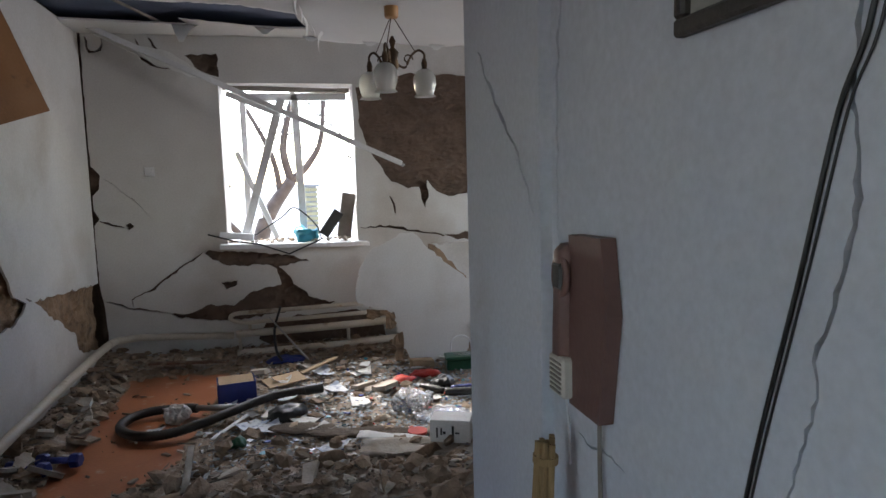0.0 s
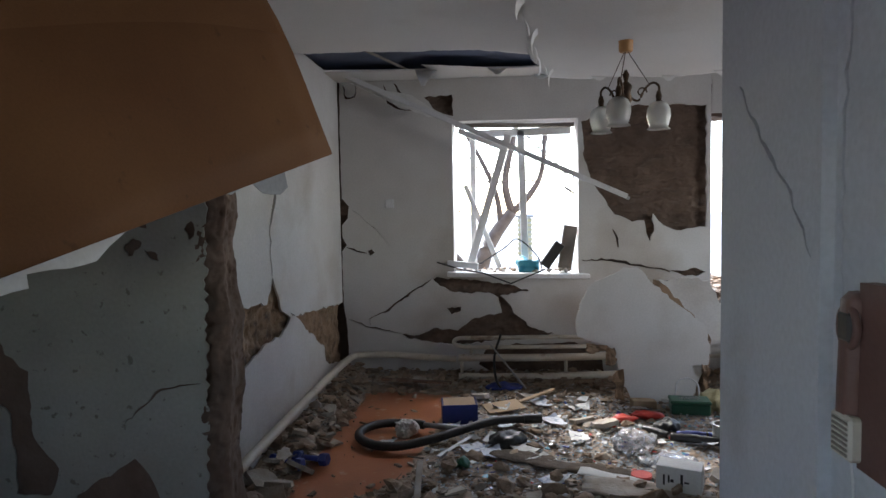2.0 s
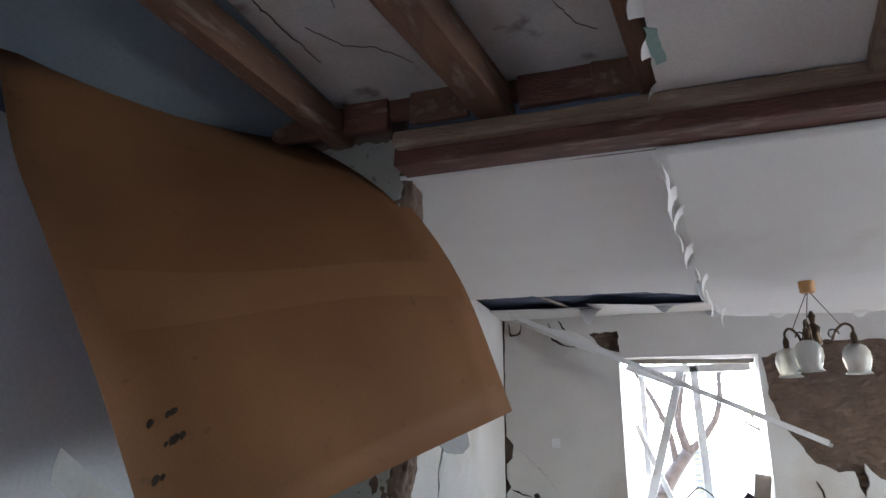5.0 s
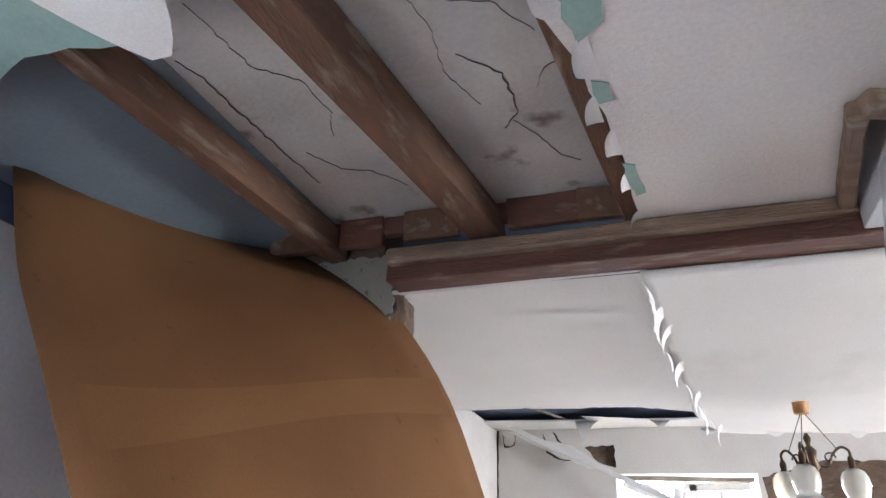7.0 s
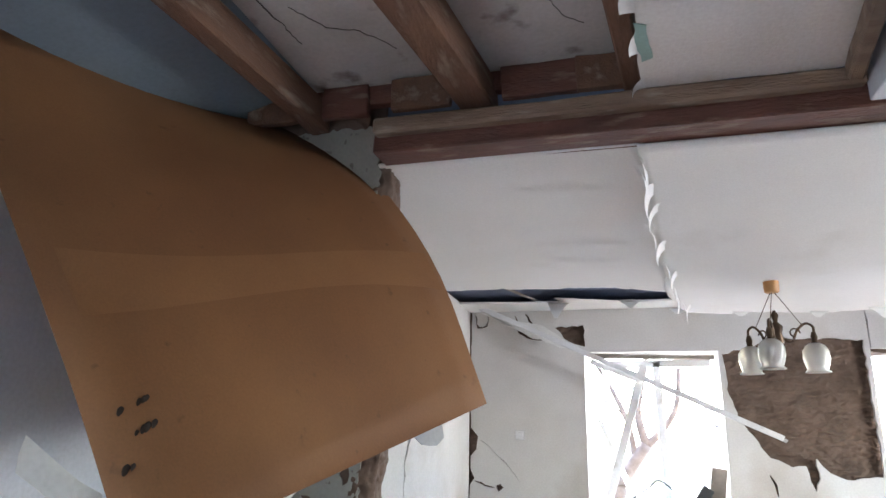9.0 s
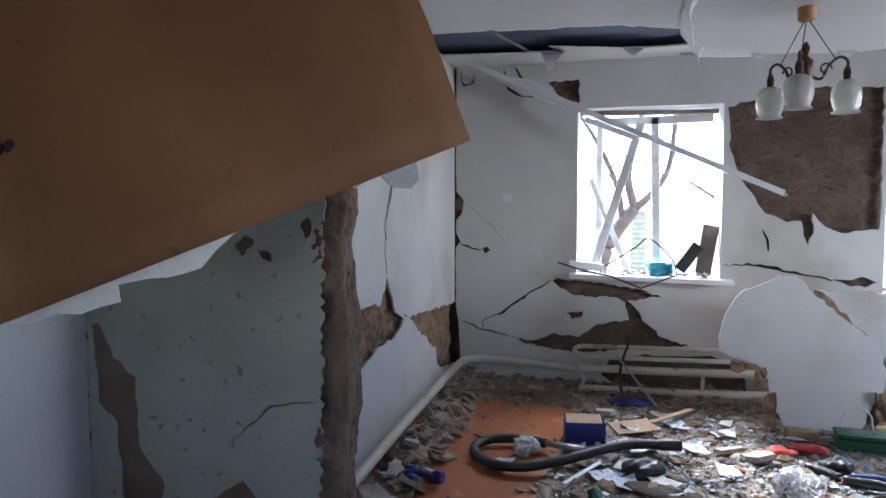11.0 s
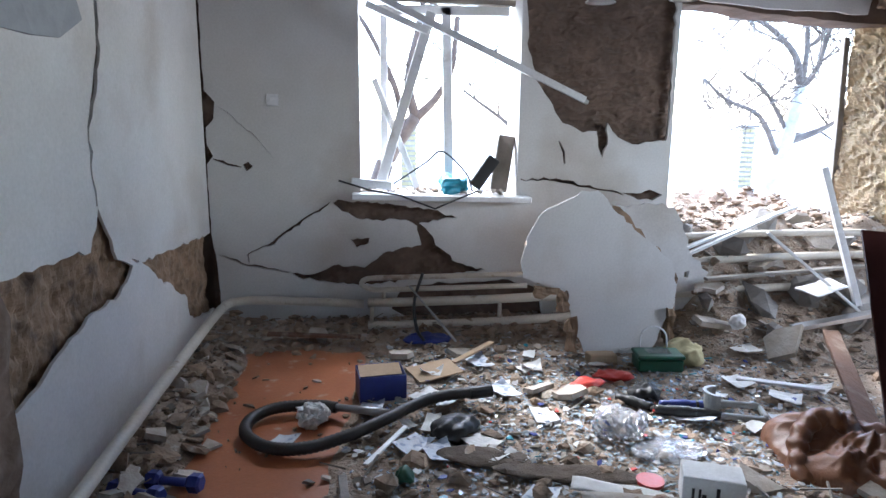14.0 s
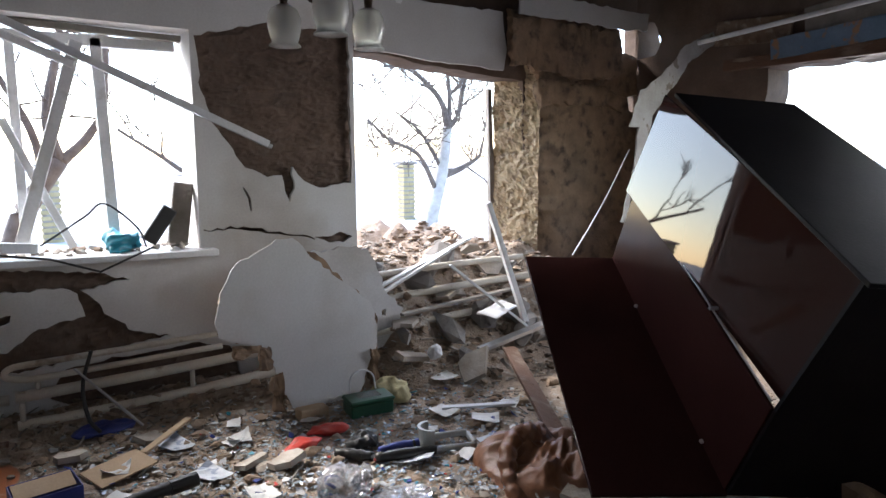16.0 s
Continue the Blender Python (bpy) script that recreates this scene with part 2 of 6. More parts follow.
# Dark blue stands for shade on the ceiling's sloping edge.
LINING_SHADE = mat("shaded_lining", (0.185, 0.23, 0.265), (0.14, 0.18, 0.215), 1.5, 0.9, 0.25, 50)
PEELBLUE = mat("peeling_blue_paint", (0.16, 0.24, 0.34), (0.1, 0.16, 0.25), 4.0, 0.7, 0.3, 50, c3=(0.3, 0.17, 0.1), spot=8.0, spot_lo=0.56, spot_hi=0.62)
BLUEDARK = mat("dark_membrane", (0.11, 0.145, 0.23), (0.07, 0.09, 0.15), 3.0, 0.6, 0.2, 50)
PIPE = mat("cream_pipe_paint", (0.62, 0.57, 0.48), (0.5, 0.44, 0.36), 4.0, 0.5, 0.15, 60, c3=(0.3, 0.22, 0.16), spot=8.0, spot_lo=0.62, spot_hi=0.72)
PVC = mat("white_plastic", (0.78, 0.78, 0.78), (0.68, 0.68, 0.69), 3.0, 0.4, 0.05, 60, c3=(0.45, 0.42, 0.38), spot=6.0, spot_lo=0.6, spot_hi=0.75)
LACQUER = mat("dark_lacquer", (0.034, 0.013, 0.011), (0.024, 0.009, 0.008), 2.0, 0.14, 0.01, 60)
LACQUER_IN = mat("wardrobe_back", (0.02, 0.017, 0.018), (0.014, 0.012, 0.014), 3.0, 0.5, 0.1, 60)
RUBBER = mat("black_rubber", (0.02, 0.018, 0.017), (0.03, 0.026, 0.024), 8.0, 0.55, 0.1, 60)
BLUE = mat("blue_plastic", (0.025, 0.045, 0.26), (0.018, 0.03, 0.17), 5.0, 0.5, 0.1, 60)
RED = mat("red_plastic", (0.6, 0.045, 0.025), (0.5, 0.03, 0.02), 5.0, 0.4, 0.1, 60)
GREEN = mat("green_plastic", (0.015, 0.1, 0.05), (0.012, 0.07, 0.04), 5.0, 0.4, 0.1, 60)
TEAL = mat("teal_plastic", (0.02, 0.25, 0.33), (0.015, 0.2, 0.28), 5.0, 0.4, 0.1, 60)
CARD = mat("cardboard", (0.5, 0.36, 0.23), (0.42, 0.3, 0.19), 5.0, 0.85, 0.2, 60)
ORANGE = mat("orange_cloth", (0.22, 0.088, 0.036), (0.12, 0.045, 0.019), 6.0, 0.48, 0.2, 90)
METERPINK = mat("brown_pink_paint", (0.17, 0.09, 0.075), (0.14, 0.072, 0.06), 4.0, 0.5, 0.1, 60)
FRAMEWOOD = mat("dark_frame", (0.05, 0.042, 0.036), (0.03, 0.026, 0.022), 9.0, 0.5, 0.2, 60)
BLACK = mat("black_plastic", (0.012, 0.012, 0.013), (0.02, 0.02, 0.02), 5.0, 0.4, 0.1, 60)
BRASS = mat("antique_brass", (0.11, 0.07, 0.04), (0.06, 0.04, 0.03), 10.0, 0.4, 0.2, 60, metal=0.8)
LIGHTWOOD = mat("pale_wood", (0.5, 0.26, 0.09), (0.42, 0.2, 0.07), 4.0, 0.5, 0.1, 60)
STRAW = mat("broom_straw", (0.36, 0.23, 0.1), (0.24, 0.15, 0.065), 9.0, 0.8, 0.4, 80, stretch=(4, 4, 0.6))
BARK = mat("bark", (0.16, 0.13, 0.11), (0.09, 0.07, 0.06), 8.0, 0.9, 0.6, 40)
YELLOWBRICK = mat("yellow_brick", (0.5, 0.42, 0.24), (0.42, 0.34, 0.18), 6.0, 0.85, 0.3, 50, island="object")
YARD = mat("yard_ground", (0.46, 0.44, 0.41), (0.34, 0.32, 0.29), 0.8, 0.95, 0.5, 12, c3=(0.6, 0.6, 0.6), spot=0.4)
STEEL = mat("galvanised_steel", (0.5, 0.5, 0.5), (0.38, 0.38, 0.38), 8.0, 0.35, 0.1, 60, metal=0.8)
CONCRETE = mat("grey_block", (0.3, 0.28, 0.26), (0.21, 0.19, 0.175), 6.0, 0.95, 0.6, 45)


def glassy(name, color, rough_, trans=1.0):
    m = bpy.data.materials.new(name)
    m.use_nodes = True
    b = m.node_tree.nodes["Principled BSDF"]
    b.inputs["Base Color"].default_value = (*color, 1)
    b.inputs["Roughness"].default_value = rough_
    b.inputs["Transmission Weight"].default_value = trans
    b.inputs["IOR"].default_value = 1.45
    return m


FROST = glassy("frosted_glass", (0.86, 0.85, 0.83), 0.3, 0.85)
# Bluish half-opaque base colour stands for sky glints on the broken panes.
SHARD = glassy("sky_glint_glass", (0.62, 0.7, 0.76), 0.05, 0.5)
FILM = glassy("clear_film", (0.85, 0.86, 0.9), 0.16, 0.82)
MIRROR = bpy.data.materials.new("polished_lacquer")
MIRROR.use_nodes = True
mb = MIRROR.node_tree.nodes["Principled BSDF"]
mb.inputs["Base Color"].default_value, mb.inputs["IOR"].default_value, mb.inputs["Roughness"].default_value = (0.03, 0.012, 0.01, 1), 1.5, 0.03
mb.inputs["Specular IOR Level"].default_value = 0.24
for m_ in (HARDBOARD, HARDBOARD_PALE):
    m_.node_tree.nodes["Principled BSDF"].inputs["Specular IOR Level"].default_value = 0.25
LACQUER_IN.node_tree.nodes["Principled BSDF"].inputs["Specular IOR Level"].default_value = 0.03
LACQUER.node_tree.nodes["Principled BSDF"].inputs["Specular IOR Level"].default_value = 0.03

# ---- the large structure ----
WY, WX, TOP = 6.6, -2.05, 2.92
EAST = 4.75

floor = part("floor", prism([(-2.8, -2.05), (0.45, -2.05), (0.45, 2.15), (5.1, 2.15), (5.1, 6.98), (-2.45, 6.98), (-2.45, 3.0), (-2.8, 3.0)], [], 0.3, pose(0, 0, -0.305)), FLOORPAINT)
tagged(floor, "red-brown painted board floor, scratched and dusty", "floor", kind="structure")

def clay_field(m, u0, v0, u1, v1, deep, step, material, parent, label="", flat=1.0, amp=1.0):
    """Rough bare clay over a stretch of wall: hollows, ridges and crumbs, drawn out sideways where flat is above 1."""
    bm = bmesh.new()
    nu, nv = max(4, int((u1 - u0) / step)), max(4, int((v1 - v0) / step))
    rows = []
    for i in range(nu + 1):
        row = []
        for k in range(nv + 1):
            u, v = u0 + (u1 - u0) * i / nu, v0 + (v1 - v0) * k / nv
            p = Vector((u, v * flat, deep))
            d = 0.02 * noise.noise(p * 4) + 0.022 * (0.35 - abs(noise.noise(p * 9))) + 0.008 * noise.noise(p * 30)
            row.append(bm.verts.new(m @ Vector((u, v, deep - d * amp))))
        rows.append(row)
    for r0, r1 in zip(rows, rows[1:]):
        for k in range(nv):
            bm.faces.new((r0[k], r0[k + 1], r1[k + 1], r1[k]))
    return part("bare_clay", bm, material, parent, label)


# far wall: clay core with two window openings, plaster skin broken off in patches
north = thing("wall_north", "cracked whitewashed clay wall with plaster fallen off", "wall", kind="structure")
win1 = rect(-0.95, 1.03, 0.25, 2.5)
win2_open = jag([(1.46, 0.86), (1.9, 0.7), (2.5, 0.62), (3.05, 0.7), (3.32, 0.9), (3.3, 1.5), (3.27, 2.36), (2.3, 2.42), (1.46, 2.49)], 0.12, 0.012, 3)
core = prism(rect(WX - 0.4, -0.1, EAST + 0.3, 3.5), [win1, win2_open, jag([(4.46, 2.64), (5.03, 2.62), (5.03, 3.12), (4.5, 3.1)], 0.06, 0.008, 28), jag([(4.6, 2.1), (5.03, 2.08), (5.03, 2.4), (4.62, 2.38)], 0.06, 0.008, 29)], 0.3, facing_y(WY + 0.11))
part("core", core, CLAY, north)
skin_holes = [
    jag([(0.27, 2.46), (0.3, 2.1), (0.36, 1.9), (0.47, 1.75), (0.58, 1.58), (0.74, 1.51), (0.85, 1.52), (0.87, 1.4), (0.9, 1.32), (0.94, 1.42), (0.93, 1.58), (1.02, 1.47), (1.14, 1.42), (1.41, 1.45), (1.41, 2.57), (0.8, 2.6)], 0.05, 0.01, 5),
    jag([(-1.15, 0.97), (-1.11, 1.0), (-0.68, 0.96), (-0.4, 0.92), (-0.22, 0.86), (-0.5, 0.82), (-0.43, 0.75), (-0.38, 0.65), (-0.21, 0.51), (0.02, 0.44), (-0.87, 0.34), (-1.16, 0.36), (-1.42, 0.4), (-1.47, 0.44), (-1.28, 0.44), (-1.16, 0.5), (-0.92, 0.48), (-0.78, 0.59), (-0.49, 0.65), (-0.52, 0.8), (-0.61, 0.84), (-0.82, 0.84), (-1.01, 0.87)], 0.035, 0.012, 6),
    jag([(-1.03, 0.7), (-0.88, 0.71), (-0.89, 0.66), (-0.98, 0.63)], 0.03, 0.008, 7),
    jag([(-1.21, 2.73), (-0.94, 2.75), (-0.93, 2.54), (-1.08, 2.58)], 0.05, 0.01, 8),
    jag([(-1.79, 1.26), (-1.75, 1.28), (-1.72, 1.25), (-1.77, 1.21)], 0.02, 0.006, 10),
    crack([(-2.0, 1.3), (-1.9, 1.26), (-1.8, 1.24)], 0.018, 11, 0.03),
    crack([(-1.95, 1.67), (-1.84, 1.6), (-1.66, 1.42), (-1.57, 1.3)], 0.006, 12, 0.04),
    crack([(-1.17, 0.98), (-1.29, 0.9), (-1.44, 0.8), (-1.63, 0.66), (-1.79, 0.59), (-1.78, 0.53)], 0.022, 13, 0.035),
    crack([(-2.0, 0.59), (-1.83, 0.52), (-1.64, 0.48), (-1.49, 0.45)], 0.018, 14, 0.04),
    crack([(0.27, 1.15), (0.5, 1.15), (0.77, 1.1), (0.95, 1.07), (1.09, 1.03)], 0.022, 15, 0.04),
    jag([(1.09, 1.045), (1.2, 1.04), (1.3, 1.07), (1.41, 1.03), (1.33, 0.99), (1.2, 1.0)], 0.03, 0.008, 20),
    crack([(0.56, 1.44), (0.6, 1.36), (0.61, 1.27)], 0.024, 16, 0.03),
    crack([(-1.6, 2.86), (-1.56, 2.69), (-1.48, 2.64), (-1.26, 2.6)], 0.022, 17, 0.04),
    crack([(-1.5, 2.87), (-1.46, 2.8), (-1.34, 2.73), (-1.28, 2.64)], 0.02, 23, 0.04),
    crack([(-2.0, 2.87), (-1.97, 2.74), (-1.88, 2.76), (-1.87, 2.86)], 0.02, 24, 0.04),
]
# Bare clay behind the radiator; its dark colour also stands for shade there.
skin_holes.append(jag([(-0.62, 0.32), (-0.3, 0.35), (0.2, 0.37), (0.42, 0.3), (0.5, 0.05), (-0.55, 0.04), (-0.72, 0.14)], 0.05, 0.014, 19))
PATCHES = (1, 2, 3, 4, 10, len(skin_holes) - 1)
skin1 = prism([*jag([(-2.03, 2.9), (-2.037, 2.3), (-2.034, 1.78), (-1.965, 1.7), (-1.98, 1.58), (-2.036, 1.52), (-2.035, 1.4), (-1.995, 1.32), (-2.042, 1.26), (-2.044, 1.0), (-2.04, 0.75), (-2.02, 0.6), (-2.0, 0.3), (-1.99, 0.0)], 0.05, 0.004, 98, closed=False), (1.45, 0.0), (1.45, 2.9)], [rect(-0.953, 1.03, 0.253, 2.5), *skin_holes], 0.03, facing_y(WY))
part("plaster", skin1, WHITEWASH, north, "whitewashed plaster with cracks and bare patches")
clay_field(facing_y(WY), -2.05, 0.0, -1.93, 2.9, 0.03, 0.02, CLAY, north)
corner_strip = prism(jag([(2.99, 2.89), (3.55, 2.9), (4.32, 2.89), (4.7, 2.92), (4.72, 3.08), (3.54, 3.08), (2.99, 3.02)], 0.06, 0.012, 45), [], 0.02, facing_y(WY - 0.16))
part("plaster", corner_strip, WHITEWASH, north, "torn pale plaster strip under the roof")
head2 = prism(jag([(1.46, 2.5), (2.2, 2.44), (2.95, 2.42), (2.98, 2.6), (2.93, 2.92), (1.46, 2.9)], 0.08, 0.01, 18), [], 0.03, facing_y(WY))
part("plaster", head2, WHITEWASH, north)
clay_field(facing_y(WY), 0.262, 1.29, 1.44, 2.62, 0.055, 0.013, CLAY, north, "bare brown clay with straw", 2.2)
bm = prism(jag([(3.36, 0.0), (EAST, 0.0), (EAST, 2.1), (4.62, 2.12), (4.6, 2.28), (EAST, 2.3), (EAST, 2.68), (4.5, 2.7), (4.47, 2.93), (2.99, 2.95), (3.0, 2.6), (3.36, 2.42), (3.38, 1.4)], 0.09, 0.012, 22), [], 0.03, facing_y(WY - 0.02))
part("bare_clay", rough(bm, 0.03, 6.0, 3, 22), CLAY_MID, north, "bare brown clay with straw", True)
for k in PATCHES:
    xs, zs = [p[0] for p in skin_holes[k]], [p[1] for p in skin_holes[k]]
    clay_field(facing_y(WY), min(xs) - 0.02, min(zs) - 0.02, max(xs) + 0.02, max(zs) + 0.02, 0.05, 0.014, CLAY, north, "", 1.5)
reveal = bmesh.new()
rows = []
for i in range(131):
    z = 0.55 + 1.95 * i / 130
    row = []
    for k in range(31):
        t = k / 30
        p = Vector((3.37 - 0.22 * t, 6.57 + 0.42 * t, z))
        d = 0.03 * noise.noise(p * 5) + 0.04 * (0.4 - abs(noise.noise(p * 11))) + 0.022 * (0.3 - abs(noise.noise(p * 27))) + 0.012 * noise.noise(p * 60)
        row.append(reveal.verts.new(p + Vector((-0.88, -0.47, 0)) * d))
    rows.append(row)
for r0, r1 in zip(rows, rows[1:]):
    for k in range(30):
        reveal.faces.new((r0[k], r0[k + 1], r1[k + 1], r1[k]))
part("reveal", reveal, CLAY_LIT, north, "broken straw-clay reveal, paler to stand for sunlight")
# courses of the bare clay pier, the upper one standing proud
for k, poly in enumerate(([(2.98, 2.46), (3.4, 2.43), (3.9, 2.4), (4.3, 2.42), (4.46, 2.5), (4.42, 2.72), (4.3, 2.86), (2.96, 2.88)], [(3.3, 2.36), (4.2, 2.34), (4.56, 2.2), (4.5, 2.08), (4.1, 2.16), (3.7, 2.17), (3.36, 2.1)])):
    bm = prism(jag(poly, 0.05, 0.022, 130 + k), [], 0.07, facing_y(WY - (0.1, 0.075)[k]))
    part("clay_course", rough(rough(bm, 0.035, 5.0, 3, 4.0 + k), 0.012, 24.0, 0, 2.0), CLAY_MID, north, "proud course of rough clay", True)
part("frame_strip", rough(box((0.05, 0.05, 1.5), pose(3.12, 7.0, 1.55, 0, -2), 0.004), 0.006, 9, 3), GREYWOOD, north, "grey splintered window frame strip")
for x0 in (-0.953, 0.253):
    part("reveal", box((0.012, 0.4, 1.48), pose(x0 + (0.004 if x0 < 0 else -0.004), WY + 0.2, 1.77), 0), WHITEWASH, north)
part("reveal", box((1.2, 0.4, 0.012), pose(-0.35, WY + 0.2, 2.496), 0), WHITEWASH, north)

# left wall of the room
west = thing("wall_west", "whitewashed clay wall with a broken band of bare clay", "wall", kind="structure")
part("core", box((0.3, 3.9, 3.6), pose(WX - 0.4, 5.02, 1.7), 0), CLAY, west)
west_holes = [
    jag([(3.7, 1.1), (4.1, 1.06), (4.42, 1.05), (4.58, 1.03), (4.66, 1.12), (4.7, 1.2), (4.78, 1.08), (4.86, 0.94), (5.04, 0.87), (4.95, 0.8), (4.8, 0.76), (4.56, 0.77), (4.28, 0.71), (4.06, 0.64), (3.86, 0.62), (3.7, 0.5)], 0.05, 0.012, 31),
    crack([(4.9, 2.86), (4.89, 2.3), (4.86, 1.9), (4.74, 1.66), (4.68, 1.55), (4.67, 1.34), (4.69, 1.21)], 0.042, 33, 0.045),
    crack([(5.04, 0.9), (5.1, 0.87), (5.14, 0.862)], 0.012, 34, 0.02),
]
west_break = jag([(6.598, 0.18), (6.2, 0.24), (5.95, 0.32), (5.92, 0.45), (5.65, 0.6), (5.4, 0.705), (5.17, 0.855), (5.5, 0.83), (5.82, 0.81), (6.12, 0.79), (6.598, 0.76)], 0.05, 0.014, 32, closed=False)
part("plaster", prism([(3.06, 0.0), (6.598, 0.0), *west_break, (6.598, 2.92), (3.06, 2.92)], west_holes, 0.014, facing_x(WX)), WHITEWASH, west, "white plaster with a long crack")
for y0, y1, z0, z1 in ((3.6, 5.12, 0.4, 1.3), (5.12, 6.58, 0.12, 0.9)):
    clay_field(facing_x(WX), y0, z0, y1, z1, 0.05, 0.016, CLAY_MID, west, "rough straw clay under the plaster", 1.0, 1.7)

# other walls of the room
east = thing("wall_east", "broken clay wall with a wide window hole", "wall", kind="structure")
ewall = prism(rect(2.0, -0.1, 6.62, 3.5), [jag([(3.15, 1.25), (4.2, 1.15), (5.15, 0.95), (5.2, 1.4), (5.17, 2.2), (5.17, 2.42), (4.4, 2.42), (3.15, 2.42)], 0.1, 0.018, 41), jag([(6.36, 2.68), (6.59, 2.66), (6.59, 3.05), (6.4, 3.0), (6.3, 2.82)], 0.06, 0.012, 42), jag([(6.48, 2.12), (6.57, 2.1), (6.57, 2.3), (6.5, 2.26)], 0.04, 0.01, 43)], 0.35, facing_x(EAST, 1))
part("core", ewall, CLAY, east)
part("lintel", box((0.12, 2.9, 0.1), pose(EAST - 0.03, 4.1, 2.47)), WOOD, east)
south_e = box((EAST - 0.42, 0.2, 3.6), pose(0.422 + (EAST - 0.42) / 2, 2.24, 1.7), 0)
tagged(part("wall_partition", south_e, WHITEWASH), "white partition wall between hall and room", "wall", kind="structure")

# partition stub beside the opening, its end broken
stub = thing("wall_stub", "limewashed partition with a broken clay end", "wall", kind="structure")
part("core", rough(prism(jag([(-2.7, 0), (-1.6, 0), (-1.64, 0.5), (-1.66, 1.1), (-1.65, 1.7), (-1.66, 2.3), (-1.66, 3.5), (-2.7, 3.5)], 0.06, 0.016, 51), [], 0.25, facing_y(2.809)), 0.002, 7.0, 4, 5.0), CLAY, stub, "broken clay edge", True)
edge_bm = bmesh.new()
rows = []
for i in range(300):
    z = 3.1 * i / 299
    wander = 0.035 * noise.noise(Vector((2.0, 0, z * 2.3))) + 0.02 * noise.noise(Vector((9.0, 0, z * 7)))
    row = []
    for k in range(30):
        t = k / 29
        p = Vector((-1.71 + 0.15 * min(1, t * 1.7) - 0.05 * max(0, t - 0.6) + wander * t, 2.815 + 0.05 * t + 0.23 * max(0.0, t - 0.5) * 2 * max(0.0, t - 0.3), z))
        d = 0.035 * noise.noise(p * 7) + 0.04 * (0.4 - abs(noise.noise(p * 17))) + 0.02 * (0.3 - abs(noise.noise(p * 38))) + 0.012 * noise.noise(p * 80)
        row.append(edge_bm.verts.new(p + Vector((0.55, -0.83, 0)) * d * min(1, t * 5) + Vector((0, 0.02 * (t < 0.03), 0))))
    rows.append(row)
for r0, r1 in zip(rows, rows[1:]):
    for k in range(29):
        edge_bm.faces.new((r0[k], r0[k + 1], r1[k + 1], r1[k]))
part("broken_edge", edge_bm, CLAY, stub, "crumbling brown clay edge with straw", True)
stub_holes = [
    jag([(-2.57, 1.2), (-2.54, 1.21), (-2.48, 1.08), (-2.385, 1.01), (-2.38, 0.9), (-2.37, 0.74), (-2.27, 0.61), (-2.31, 0.5), (-2.46, 0.5), (-2.46, 0.62), (-2.475, 0.83), (-2.55, 0.9), (-2.56, 1.05)], 0.03, 0.008, 52),
    jag([(-1.95, 1.51), (-1.91, 1.545), (-1.875, 1.53), (-1.89, 1.5), (-1.93, 1.475)], 0.012, 0.007, 53),
    jag([(-1.865, 1.5), (-1.82, 1.49), (-1.805, 1.455), (-1.83, 1.46)], 0.012, 0.006, 54),
    jag([(-1.9, 1.63), (-1.85, 1.62), (-1.85, 1.585), (-1.885, 1.59)], 0.012, 0.006, 57),
    crack([(-1.98, 0.8), (-1.9, 0.87), (-1.82, 0.94), (-1.72, 0.96), (-1.64, 0.965)], 0.009, 55, 0.02),
    jag([(-1.7, 1.58), (-1.67, 1.61), (-1.655, 1.6), (-1.66, 1.55), (-1.68, 1.535)], 0.02, 0.006, 59),
    jag([(-2.2, 0.5), (-2.09, 0.57), (-1.94, 0.66), (-1.86, 0.54), (-1.8, 0.4), (-2.2, 0.4)], 0.04, 0.01, 58),
]
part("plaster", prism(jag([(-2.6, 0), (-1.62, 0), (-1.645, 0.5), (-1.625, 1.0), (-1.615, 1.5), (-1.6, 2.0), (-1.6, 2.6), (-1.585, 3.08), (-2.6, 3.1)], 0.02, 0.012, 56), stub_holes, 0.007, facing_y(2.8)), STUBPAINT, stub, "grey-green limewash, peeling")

# hall walls
# The hole in this wall is unseen, added for the hall's fill light.
hall_w = part("wall_hall_west", prism(rect(-1.85, 0, 2.8, 2.82), [rect(-0.6, 0.95, 0.4, 2.2)], 0.2, facing_x(-2.6)), WALLPAINT)
tagged(hall_w, "blue-grey painted hall wall", "wall", kind="structure")
hall_e = thing("wall_hall_east", "blue-grey painted wall with long thin cracks", "wall", kind="structure")
part("core", box((0.2, 3.6, 3.5), pose(0.4, -0.06, 1.75), 0), CLAY, hall_e)
hall_holes = [
    crack([(1.62, 2.66), (1.66, 2.35), (1.69, 2.0), (1.71, 1.73), (1.715, 1.5), (1.71, 1.32)], 0.011, 61, 0.035),
    crack([(0.935, 2.2), (0.96, 1.85), (0.97, 1.67), (0.955, 1.575), (0.967, 1.52), (0.986, 1.445), (1.006, 1.395), (1.0, 1.355), (1.035, 1.23), (1.06, 1.07)], 0.0075, 62, 0.014),
    crack([(1.42, 1.08), (1.485, 1.085), (1.55, 1.07), (1.61, 1.08)], 0.005, 64, 0.016),
]
part("plaster", prism(rect(-1.84, 0, 1.74, 3.5), hall_holes, 0.03, facing_x(0.21, 1)), WALLPAINT, hall_e)
pier = prism(rect(1.74, 0, 2.34, 2.99), [crack([(1.78, 1.52), (1.9, 1.68), (2.0, 1.75), (2.12, 1.86), (2.2, 1.95)], 0.014, 63, 0.03)], 0.24, facing_x(0.182, 1))
